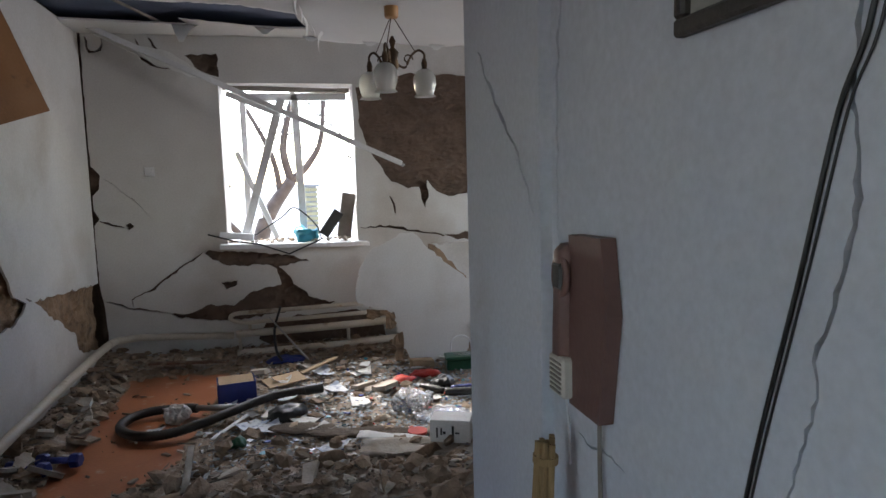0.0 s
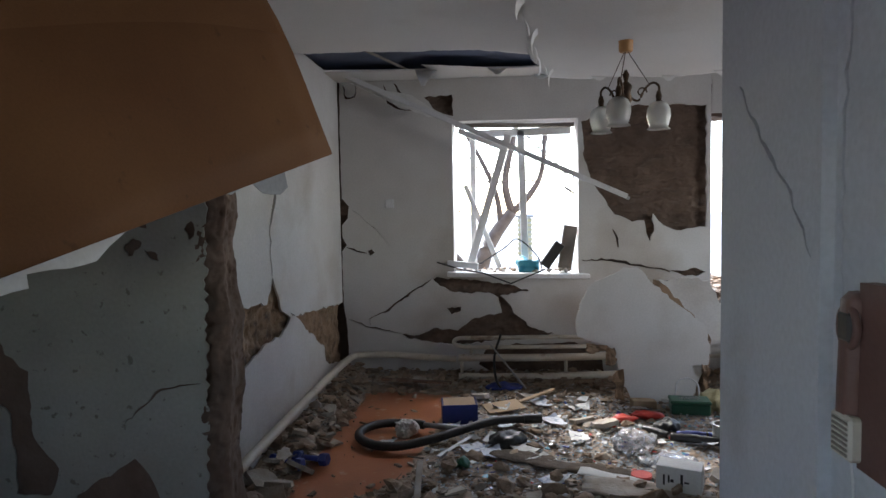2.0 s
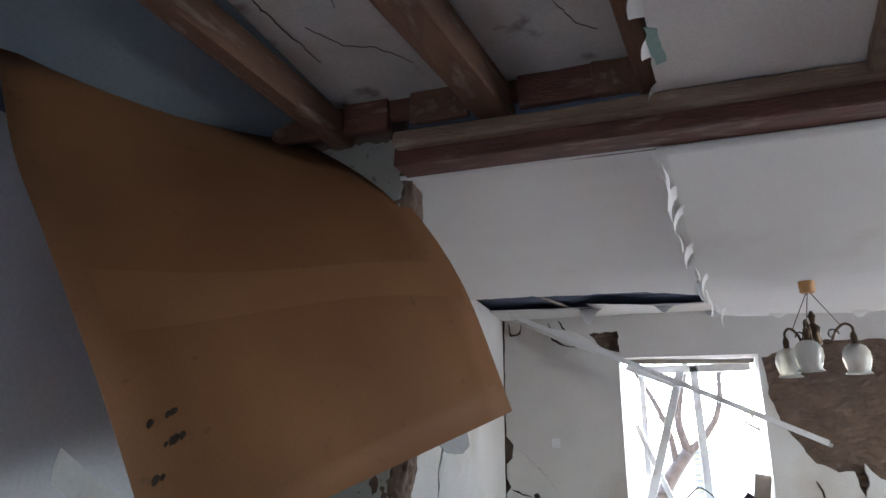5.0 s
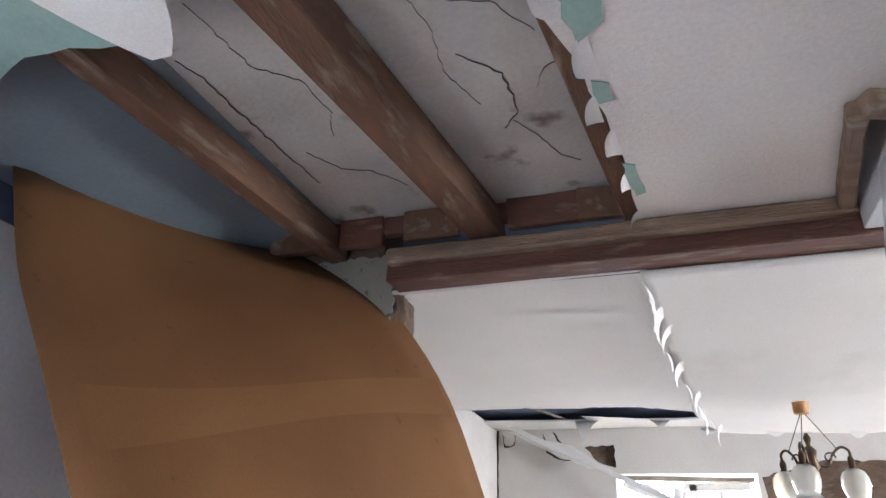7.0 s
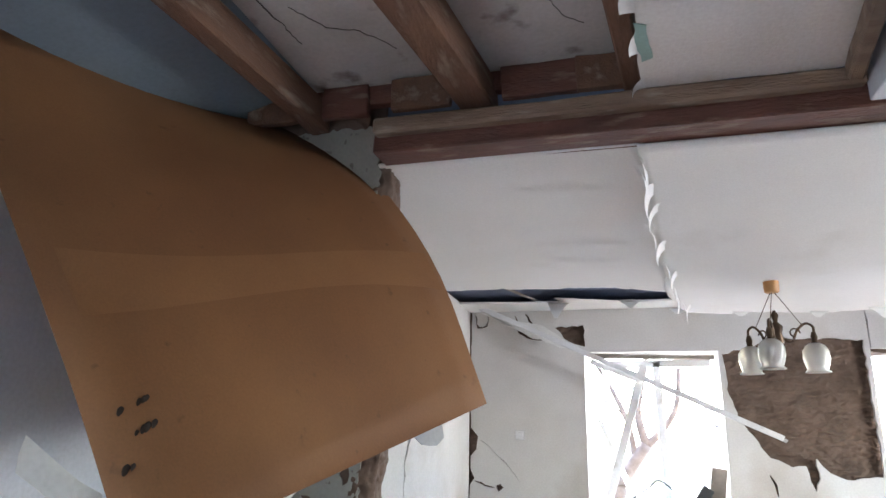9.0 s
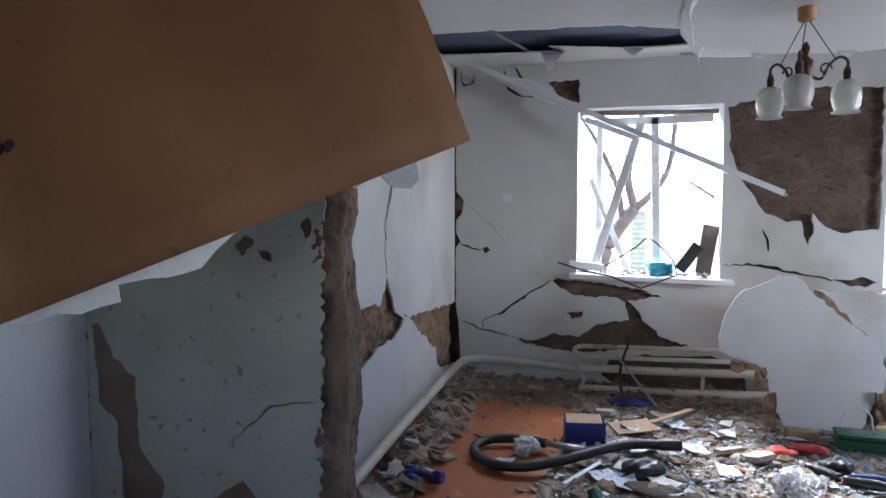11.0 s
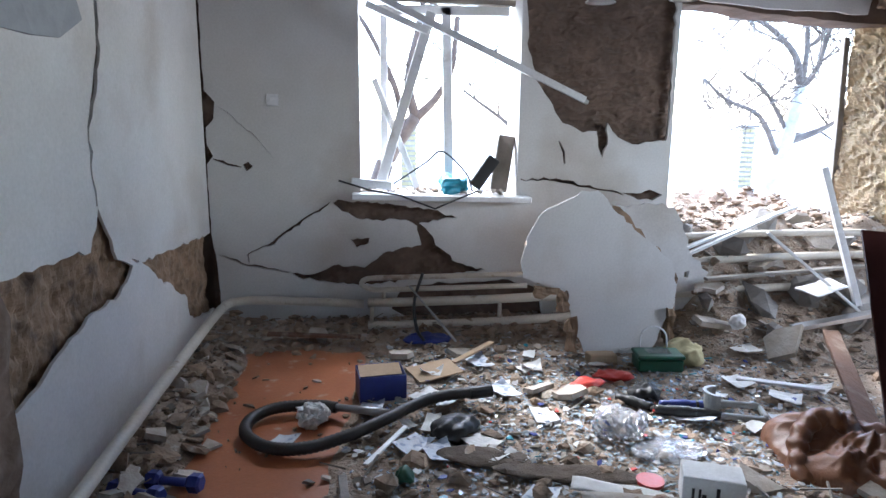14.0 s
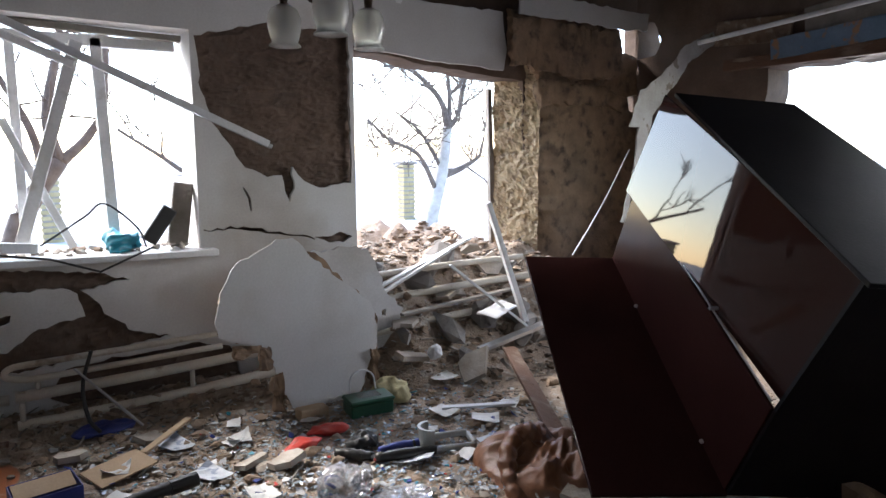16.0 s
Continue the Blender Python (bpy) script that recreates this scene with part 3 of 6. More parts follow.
bmesh.ops.bisect_plane(pier, geom=pier.verts[:] + pier.edges[:] + pier.faces[:], plane_co=(0, 0, 2.35), plane_no=(0, 0, 1))
for v in pier.verts:
    v.co.x += 0.115 * max(0.0, v.co.z - 2.35) / 0.65
tagged(part("wall_pier", pier, WALLPAINT), "painted pier beside the opening", "wall", kind="structure")
# Unseen wall; its opening is added to let more sky light in.
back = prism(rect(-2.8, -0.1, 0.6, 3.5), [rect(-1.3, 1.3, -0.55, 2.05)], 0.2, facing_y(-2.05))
tagged(part("wall_hall_back", back, WALLPAINT), "plain painted hall wall with an added unseen opening", "wall", kind="structure")

# ceilings
def sag(x, y):
    """Height of the sagging ceiling sheets."""
    wx = 0.55 + 0.45 * min(1.0, max(0.0, (x + 0.7) / 0.9))
    t = min(1.0, max(0.0, (y - 2.85) / 1.7))
    return 2.892 - 0.19 * wx * t * t * (3 - 2 * t)


def along(table, v):
    """Straight-line lookup in a short table."""
    for (a, b), (c, d) in zip(table, table[1:]):
        if v <= c:
            return b + (d - b) * max(0.0, v - a) / (c - a)
    return table[-1][1]


def ceiling_sheet(bm, left, right, end, lift, seed, n=44):
    rows = []
    for j in range(n + 1):
        row = []
        for i in range(n + 1):
            u, v = i / n, j / n
            y = 2.81 + v * 2.6
            for _ in range(3):
                x = along(left, y) + (along(right, y) - along(left, y)) * u
                y = 2.81 + v * (along(end, x) - 2.81)
            chip = noise.noise(Vector((x * 9, y * 9, seed))) + noise.noise(Vector((x * 27, y * 27, seed)))
            side = -1 if u > 0.99 else 1 if u < 0.01 else 0
            wave = 0.006 * noise.noise(Vector((x * 1.6, y * 1.6, seed)))
            row.append(bm.verts.new((x + side * abs(chip) * 0.018, y - (0.05 * abs(chip) if v > 0.99 else 0), sag(x, y) + lift + wave)))
        rows.append(row)
    for r0, r1 in zip(rows, rows[1:]):
        for k in range(n):
            bm.faces.new((r0[k], r0[k + 1], r1[k + 1], r1[k]))


both = bmesh.new()
ceiling_sheet(both, [(2.8, -2.04), (6.0, -2.04)], [(2.8, -0.46), (3.6, -0.38), (4.5, -0.27), (5.2, -0.25)], [(-2.1, 5.0), (-1.2, 5.06), (-0.2, 5.12)], 0.004, 3.0)
ceiling_sheet(both, [(2.8, -0.49), (3.6, -0.41), (4.5, -0.3), (5.1, -0.27), (5.9, -0.06)], [(2.8, 1.5), (5.8, 1.45)], [(-0.5, 5.8), (-0.04, 5.8), (0.4, 5.74), (0.9, 5.8), (1.5, 5.6)], -0.014, 7.0)
sheets = tagged(part("ceiling", both, CEILPAPER, None, "", True), "white papered ceiling sheets, sagging, torn at the joint", "ceiling", kind="structure")
thick_sheet = sheets.modifiers.new("thick", "SOLIDIFY")
thick_sheet.thickness, thick_sheet.offset = 0.015, 0
strip = prism(jag([(-2.04, 6.1), (-1.2, 6.2), (0.2, 6.25), (1.4, 6.15), (1.4, 6.59), (-2.04, 6.59)], 0.1, 0.02, 73), [], 0.015, pose(0, 0, 2.895, 0, 0, 0))
tagged(part("ceiling", strip, CEILPAPER), "torn strip of white ceiling along the wall", "ceiling", kind="structure")
attic = box((9.5, 11.0, 0.05), pose(1.3, 1.9, 3.52), 0)
box((0.05, 5.2, 0.8), pose(-2.72, 0.45, 3.2), 0, attic)
box((3.6, 1.68, 0.03), pose(-0.3, 5.75, 2.985), 0, attic)
tagged(part("ceiling", attic, BLUEDARK), "dark roof membrane above the broken ceiling", "ceiling", kind="structure")
deck = box((2.5, 4.75, 0.02), pose(-0.7, 0.5, 3.25), 0)
tagged(part("ceiling", deck, DECK), "grey stained deck boards above the joists", "ceiling", kind="structure")
cracks = None
for k, (line, w) in enumerate((([(-1.85, 1.5), (-1.81, 1.6), (-1.81, 1.77), (-1.79, 2.04), (-1.76, 2.33)], 0.014), ([(-0.96, 1.73), (-0.89, 1.8), (-0.84, 1.86), (-0.83, 2.0), (-0.84, 2.09), (-0.9, 2.16)], 0.016), ([(-0.86, 2.12), (-0.79, 2.24), (-0.73, 2.39), (-0.66, 2.45)], 0.006), ([(-1.49, 1.9), (-1.54, 2.03)], 0.007), ([(-0.74, 1.96), (-0.7, 1.87), (-0.66, 1.85)], 0.007), ([(-1.05, 1.35), (-1.0, 1.6), (-1.02, 1.8), (-0.95, 2.0)], 0.005), ([(-1.66, 1.3), (-1.62, 1.6), (-1.5, 1.7), (-1.48, 1.9)], 0.005), ([(-0.95, 1.5), (-0.8, 1.55), (-0.7, 1.7)], 0.005), ([(-1.7, 2.1), (-1.62, 2.25), (-1.5, 2.3), (-1.4, 2.45)], 0.005))):
    cracks = prism(crack(line, w * 0.34, 400 + k, 0.02), [], 0.003, pose(0, 0, 3.234), cracks)
tagged(part("ceiling", cracks, FRAMEWOOD), "thin dark cracks in the deck lining", "ceiling", kind="structure")
tex = prism(jag([(-0.45, 2.65), (0.25, 2.62), (0.22, 2.5), (0.2, 2.06), (0.33, 2.0), (0.33, -1.84), (-0.75, -1.84), (-0.66, 1.3), (-0.57, 1.65), (-0.53, 1.9), (-0.47, 2.3)], 0.1, 0.022, 74), [], 0.02, pose(0, 0, 3.03))
tagged(part("ceiling", tex, TEXCEIL), "textured white hall ceiling with a torn edge", "ceiling", kind="structure")

for x, y, w, turn in ((-2.03, 0.5, 0.09, -3.5), (-1.405, 0.5, 0.15, -7.2), (-0.735, 0.5, 0.08, -6.5)):
    tagged(part("ceiling_joist", rough(box((w, 4.6, 0.15), pose(x, y, 3.145, 0, 0, turn), 0.008), 0.008, 7.0, 3, x), WOOD), "rough brown timber ceiling joist", "joist", "ceiling joists", kind="structure")
wall_plate = rough(box((2.3, 0.05, 0.1), pose(-1.3, 2.74, 3.2), 0.005), 0.006, 8.0, 4, 6.0)
tagged(part("wall_pier", box((0.3, 0.62, 0.34), pose(0.448, 2.345, 3.07), 0.004), WALLPAINT), "painted head of the pier under the ceiling", "wall", kind="structure")
slope = box((0.86, 4.55, 0.02), pose(-2.3, 0.5, 3.13, 0, -16), 0)
tagged(part("ceiling", slope, LINING_SHADE), "ceiling lining sloping to the wall, coloured dark blue for shade", "ceiling", kind="structure")
beam = thing("opening_beam", "painted red-brown beam over the opening", "beam", kind="structure")
part("beam", rough(box((3.4, 0.18, 0.13), pose(0.13, 2.755, 2.953), 0.006), 0.005, 8.0, 4, 1.0), REDWOOD, beam)
part("wall_plate", wall_plate, REDWOOD, beam)
part("trim", rough(box((1.85, 0.06, 0.07), pose(-0.63, 2.64, 2.99), 0.01), 0.008, 8.0, 4, 2.0), WOOD_X, beam, "pale worn wooden moulding")
part("trim", rough(box((0.055, 0.6, 0.07), pose(0.21, 2.32, 3.0, 0, 0, -8), 0.01), 0.008, 8.0, 4, 3.0), WOOD_X, beam)
part("trim", rough(box((0.14, 0.07, 0.07), pose(0.245, 2.03, 3.0, 0, 0, 20), 0.01), 0.006, 8.0, 3, 4.0), WOOD_X, beam)
for k, (x0, x1) in enumerate(((-2.2, -1.93), (-1.84, -1.62), (-1.5, -1.23), (-1.02, -0.7), (-0.71, -0.42))):
    part("plate_board", rough(box((x1 - x0, 0.04, 0.15), pose((x0 + x1) / 2, 2.68 + 0.03 * (k % 2), 3.155 + 0.015 * (k % 2)), 0.005), 0.006, 8.0, 3, k), REDWOOD if k % 2 else WOOD, beam, "short red-brown board between joists")

# ---- outdoors ----
ground = prism(rect(-400, -400, 400, 400), [], 0.05, pose(0, 0, -0.35))
tagged(part("ground", ground, YARD), "grey muddy yard ground", "ground", kind="structure")

# ---- things ----
# hanging hardboard sheet
board = thing("hardboard_sheet", "brown hardboard ceiling sheet hanging down, bent", "board")
bm = bmesh.new()
NU, NV = 10, 16
far = curve_pts([(-1.11, 1.86, 0), (-1.31, 2.38, 0), (-1.55, 2.75, 0), (-1.78, 2.96, 0), (-2.09, 3.15, 0), (-2.55, 3.34, 0)], 4)
near = curve_pts([(-1.65, 1.45, 0), (-1.79, 1.69, 0), (-1.94, 1.93, 0), (-2.2, 2.32, 0), (-2.4, 2.62, 0), (-2.58, 3.02, 0)], 4)
grid = []
for i in range(NU + 1):
    s = i / NU
    row = []
    for a, b in zip(near, far):
        p = a.lerp(b, s)
        row.append(bm.verts.new((p.x, 1.6 + 1.25 * s, p.y)))
    grid.append(row)
for r0, r1 in zip(grid, grid[1:]):
    for k in range(len(r0) - 1):
        bm.faces.new((r0[k], r0[k + 1], r1[k + 1], r1[k]))
ob = part("sheet", bm, HARDBOARD, board, "", True)
sol = ob.modifiers.new("thick", "SOLIDIFY")
sol.thickness = 0.005
strip_bm = bmesh.new()
rows = []
for i in range(25):
    s = 0.05 + 0.925 * i / 24
    row = []
    for k in range(5):
        v = 9.0 - 5.5 * s + (2.0 - 0.5 * s) * k / 4
        j = min(int(v), 19)
        p = near[j].lerp(near[j + 1], v - j).lerp(far[j].lerp(far[j + 1], v - j), s)
        row.append(strip_bm.verts.new((p.x + 0.011, 1.6 + 1.25 * s - 0.004, p.y - 0.007)))
    rows.append(row)
for r0, r1 in zip(rows, rows[1:]):
    for k in range(4):
        strip_bm.faces.new((r0[k], r0[k + 1], r1[k + 1], r1[k]))
part("pale_strip", strip_bm, HARDBOARD_PALE, board, "paler strip that a batten once covered", True)
rng = random.Random(91)
for k in range(11):
    s, i = 0.03 + 0.09 * rng.random(), rng.randint(3, 5)
    p = near[i].lerp(far[i], s)
    own = bmesh.new()
    bmesh.ops.create_icosphere(own, subdivisions=2, radius=rng.uniform(0.006, 0.016), matrix=Matrix.Translation((p.x + 0.004, 1.6 + 1.25 * s, p.y - 0.004)) @ Matrix.Diagonal((0.2, 1, 1, 1)))
    part("mould_spot", own, MOULD, board, "dark mould spot")

# leaning plaster slab
slab = thing("plaster_slab", "large white slab of fallen plaster against the wall", "rubble", m=pose(0.62, 5.86, 0, -4))
outline = jag([(-0.49, 0.66), (-0.43, 0.87), (-0.34, 1.0), (-0.08, 1.14), (0.03, 1.14), (0.12, 1.04), (0.39, 0.8), (0.57, 0.66), (0.62, 0.49), (0.61, 0.37), (0.47, 0.06), (0.42, 0.0), (0.0, 0.0), (-0.13, 0.2), (-0.16, 0.4), (-0.3, 0.5), (-0.47, 0.56)], 0.04, 0.013, 81)
part("slab", prism(outline, [], 0.007, facing_y(0)), WHITEWASH, slab)
backing = jag([(p.x * 0.985 + 0.016, p.y * 0.985) for p in outline[::2]], 0.03, 0.018, 82)
part("clay_backing", rough(prism(backing, [], 0.04, facing_y(0.016)), 0.004, 20), CLAY_MID, slab, "brown clay on the broken edge")
for x, z, w, h_ in ((-0.19, 0.4, 0.07, 0.12), (-0.13, 0.16, 0.06, 0.24), (-0.3, 0.46, 0.16, 0.05), (0.57, 0.2, 0.05, 0.26)):
    part("clay_crust", rough(rough(box((w, 0.06, h_), pose(x, 0.0, z), 0), 0.03, 12, 4, x), 0.015, 40), CLAY_MID, slab)

# radiator of three pipes
rad = thing("pipe_radiator", "cream-painted heating register of three pipes", "radiator")
for z, x0, lift in ((0.44, -0.84, 0.0), (0.25, -0.9, 0.02), (0.07, -0.9, 0.03)):
    part("pipe", tube(curve_pts([(x0, 6.42, z), (0.0, 6.42, z + 0.01), (1.0, 6.4, z + 0.03 + lift)], 4), 0.034 if z < 0.4 else 0.02, 12), PIPE, rad, smooth=True)
part("end_loop", tube(curve_pts([(0.3, 6.4, 0.37), (-0.7, 6.4, 0.355), (-0.86, 6.4, 0.36), (-0.93, 6.4, 0.385), (-0.94, 6.41, 0.41), (-0.9, 6.42, 0.435), (-0.8, 6.42, 0.44)], 5), 0.02, 10), PIPE, rad, smooth=True)
for x, z0, z1 in ((-0.87, 0.07, 0.24), (-0.78, 0.26, 0.36), (0.1, 0.08, 0.26)):
    part("stub_pipe", tube([(x, 6.42, z0), (x, 6.42, z1)], 0.016, 8), PIPE, rad, smooth=True)
part("foot", box((0.07, 0.06, 0.04), pose(-0.9, 6.42, 0.02), 0.005), PIPE, rad)
rad2 = thing("pipe_radiator", "bent cream heating pipes in the heap under the broken window", "radiator")
for k, (p, q, r) in enumerate((((1.15, 6.28, 0.55), (2.98, 6.2, 0.62), 0.03), ((1.25, 6.34, 0.74), (2.9, 6.26, 0.78), 0.026), ((1.1, 6.15, 0.33), (2.8, 6.1, 0.42), 0.03))):
    part("pipe", tube(curve_pts([p, tuple((Vector(p) + Vector(q)) / 2 + Vector((0, 0, 0.012))), q], 5), r, 10), PIPE, rad2, smooth=True)
run = thing("heating_pipe", "cream-painted heating pipe along the wall", "pipe")
part("pipe", tube(curve_pts([(-0.93, 6.5, 0.22), (-1.6, 6.5, 0.26), (-1.85, 6.48, 0.26), (-1.93, 6.3, 0.26), (-1.94, 5.4, 0.25), (-1.95, 4.4, 0.22), (-1.95, 3.7, 0.2)], 5), 0.032, 10), PIPE, run, smooth=True)

# window frame
win = thing("window_1", "white broken window frame without panes", "window", kind="structure")
part("upright", box((0.055, 0.06, 1.32), pose(-0.76, 6.86, 1.72)), PVC, win)
part("upright", box((0.07, 0.06, 1.36), pose(-0.27, 6.86, 1.74, 0, -1.5)), PVC, win)
part("head", box((1.0, 0.06, 0.07), pose(-0.3, 6.86, 2.4, 0, -0.6)), PVC, win)
part("head", rough(box((1.15, 0.05, 0.04), pose(-0.35, 6.78, 2.46, 0, 1.0), 0.004), 0.006, 12, 3), GREYWOOD, win, "splintered grey head board")
part("window_sill", rough(box((1.34, 0.36, 0.045), pose(-0.335, 6.66, 1.02, 0, 1.2), 0.006), 0.003, 9, 3), PVC, win)
lean = thing("broken_sash", "broken white window sash leaning in the opening", "window frame")
part("stile", box((0.075, 0.04, 1.32), pose(-0.6, 6.74, 1.74, 0, 17), 0.005), PVC, lean)
part("rail", box((0.5, 0.035, 0.05), pose(-0.66, 6.72, 2.32, 0, 22), 0.005), PVC, lean)
part("rail", box((0.3, 0.04, 0.06), pose(-0.86, 6.6, 1.12, 0, 6), 0.005), PVC, lean)
lean2 = thing("broken_sash", "narrow white sash bar leaning across the opening", "window frame")
part("stile", box((0.05, 0.04, 0.88), pose(-0.67, 6.8, 1.48, 0, -22), 0.005), PVC, lean2)
strip_t = thing("bent_weather_strip", "bent black rubber strip on the sill", "strip")
part("strip", tube(curve_pts([(-0.7, 6.58, 1.12), (-0.45, 6.62, 1.28), (-0.33, 6.62, 1.36), (-0.15, 6.62, 1.2), (-0.1, 6.6, 1.06)], 5), 0.007, 6), BLACK, strip_t)
strip_t = thing("bent_weather_strip", "bent black rubber strip hanging over the sill edge", "strip")
part("strip", tube([(-1.1, 6.52, 1.15), (-0.86, 6.5, 1.08), (-0.66, 6.46, 1.05), (-0.4, 6.45, 0.95), (-0.08, 6.47, 1.08)], 0.008, 6), BLACK, strip_t)
bb = thing("black_speaker", "small black box tilted on the sill", "box", m=pose(0.0, 6.7, 1.2, 0, 35))
part("body", box((0.1, 0.1, 0.27), None, 0.008), BLACK, bb)
gp = thing("grey_board", "narrow grey panel standing on the sill", "panel", m=pose(0.15, 6.72, 1.27, -4, 9))
part("body", box((0.13, 0.05, 0.42), None, 0.006), GREYWOOD, gp)
tb = thing("teal_bag", "crumpled teal plastic bag on the sill", "bag")
part("bag", rough(rough(box((0.17, 0.12, 0.1), pose(-0.22, 6.66, 1.1), 0), 0.05, 9, 6, 3.0), 0.02, 25), TEAL, tb, "", True)
# wardrobe, toppled
E_ = Vector((0.475, 0.775, 0.42)).normalized()
ward = thing("wardrobe", "toppled dark lacquered wardrobe with doors hanging open", "wardrobe")
ends = [Vector((2.09, 5.32, 0.96)), Vector((2.63, 5.0, 0.94)), Vector((2.57, 4.78, 1.42)), Vector((2.53, 4.48, 2.01)), Vector((3.19, 4.11, 1.96))]


def panel(a, b, length, thick, material, label, name="panel", swing=0.0):
    side = b - a
    nrm = side.cross(E_).normalized()
    m = Matrix((side.normalized(), E_, nrm)).transposed().to_4x4()
    m.translation = (a + b) / 2 - E_ * length / 2
    m = m @ Matrix.Rotation(radians(swing), 4, "X")
    return part(name, box((side.length, length, thick), m, 0.003), material, ward, label)


panel(ends[0], ends[1], 1.92, 0.022, LACQUER, "dark lacquered door", "door")
panel(ends[1], ends[2], 1.9, 0.022, LACQUER, "", "side_panel")
panel(ends[2], ends[3], 1.88, 0.012, MIRROR, "polished dark door that mirrors the sky", "door", 4.0)
panel(ends[3] + Vector((-0.01, 0, 0.012)), ends[4], 1.95, 0.022, LACQUER_IN, "", "top_panel")
panel(ends[4], ends[4] + Vector((0.25, 0.45, -1.1)), 2.3, 0.022, LACQUER_IN, "", "back_panel")
# Dark end panel added in place of the shaded wardrobe inside.
base = bmesh.new()
corners = [ends[1], ends[2], ends[3], ends[4], ends[4] + Vector((0.25, 0.45, -1.1))]
low, high = [[base.verts.new(p - E_ * d) for p in corners] for d in (1.9, 1.92)]
base.faces.new(low)
base.faces.new(high)
for k in range(5):
    base.faces.new((low[k], low[(k + 1) % 5], high[(k + 1) % 5], high[k]))
part("base_panel", base, LACQUER_IN, ward)
trim_bm = None
for k in (1, 2):
    trim_bm = tube([ends[k] + Vector((-0.012, -0.014, 0.012)), ends[k] - E_ * 1.86 + Vector((-0.012, -0.014, 0.012))], 0.005, 6, trim_bm)
part("edge_strip", trim_bm, STEEL, ward, "thin pale edge strip")
for k, d in ((1, 0.55), (1, 1.62), (2, 1.25)):
    part("hinge", box((0.05, 0.016, 0.02), look(ends[k] - E_ * d + Vector((-0.01, -0.02, 0.018)), ends[k] - E_ * d + E_), 0.003), STEEL, ward, "small steel hinge")

# ---- rubble ----
def smooth(a, b, v):
    t = min(1.0, max(0.0, (v - a) / (b - a)))
    return t * t * (3 - 2 * t)


def bare_edge(y):
    """Where the swept floor ends and the rubble begins."""
    if y > 4.3:
        return -1.06 + 0.08 * (y - 4.3)
    return -1.06 - 0.69 * (4.3 - y)


def cover(x, y):
    wob = 0.09 * noise.noise(Vector((x * 3, y * 3, 1.0)))
    d = min(x + 1.74 + wob, bare_edge(y) - x + wob, 6.1 - y + wob)
    return 1.0 - smooth(-0.1, 0.04, d)


def height(x, y):
    c = cover(x, y)
    n = noise.noise(Vector((x * 2.2, y * 2.2, 0.0))) + 0.5 * noise.noise(Vector((x * 5.5, y * 5.5, 4.0)))
    h = c * (0.02 + 0.018 * n)
    h += c * 0.13 * math.exp(-((x - 0.0) / 1.0) ** 2 - ((y - 3.3) / 0.75) ** 2) * (1 + 0.5 * n)
    h += c * 0.07 * smooth(-1.72, -2.0, x) * smooth(3.9, 4.6, y)
    h += c * 0.06 * smooth(6.15, 6.5, y)
    side = smooth(1.15, 1.6, x) * (1 - smooth(3.2, 3.9, x) * 0.5)
    h += side * 0.72 * smooth(5.55, 6.65, y) * (1 + 0.15 * n)
    h += side * 0.16 * smooth(7.2, 8.0, y) * n
    return h - 0.004 * (1 - c)


def grid_mesh(x0, x1, y0, y1, step, fn):
    nx, ny = int((x1 - x0) / step) + 1, int((y1 - y0) / step) + 1
    verts = [(x0 + i * step, y0 + j * step, fn(x0 + i * step, y0 + j * step)) for j in range(ny) for i in range(nx)]
    faces = [(j * nx + i, j * nx + i + 1, (j + 1) * nx + i + 1, (j + 1) * nx + i) for j in range(ny - 1) for i in range(nx - 1)]
    return verts, faces


def stuff(name, verts, faces, material, label, category, flat=True):
    me = bpy.data.meshes.new(name)
    me.from_pydata(verts, [], faces)
    me.materials.append(material)
    if not flat:
        me.polygons.foreach_set("use_smooth", [True] * len(me.polygons))
    return tagged(new(name, me), label, category, kind="stuff")


def dirt_z(x, y):
    return height(x, y) + 0.014 * noise.noise(Vector((x * 14, y * 14, 2.0))) * cover(x, y) - 0.005


stuff("dirt_heap", *grid_mesh(-2.04, 4.7, 3.0, 8.4, 0.04, dirt_z), DIRT, "brown clay dirt and dust covering the floor", "rubble", False)

ico = bmesh.new()
bmesh.ops.create_icosphere(ico, subdivisions=1, radius=1.0)
ICO_V, ICO_F = [v.co.copy() for v in ico.verts], [tuple(v.index for v in f.verts) for f in ico.faces]
ico.free()


def lump(rng, size, flat=0.6, chop=0.35):
    """A broken clod: an uneven faceted lump with a few flat cuts."""
    q = Euler((rng.uniform(0, 6.3), rng.uniform(0, 6.3), rng.uniform(0, 6.3))).to_matrix()
    cuts = [(Vector((rng.uniform(-1, 1), rng.uniform(-1, 1), rng.uniform(-1, 1))).normalized(), rng.uniform(0.35, 0.7)) for _ in range(4)]
    off = Vector((rng.uniform(0, 90), 0, 0))
    sc = Vector((size * rng.uniform(0.7, 1.3), size * rng.uniform(0.6, 1.1), size * flat * rng.uniform(0.6, 1.1)))
    out = []
    for v in ICO_V:
        p = v * (1 + chop * noise.noise(v * 1.7 + off))
        for nrm, d in cuts:
            k = p.dot(nrm)
            if k > d:
                p = p - nrm * (k - d)
        p = q @ p
        out.append(Vector((p.x * sc.x, p.y * sc.y, p.z * sc.z)))
    return out


def turned(rng, tilt=0.3):
    return Euler((rng.gauss(0, tilt), rng.gauss(0, tilt), rng.uniform(0, 6.3))).to_matrix()


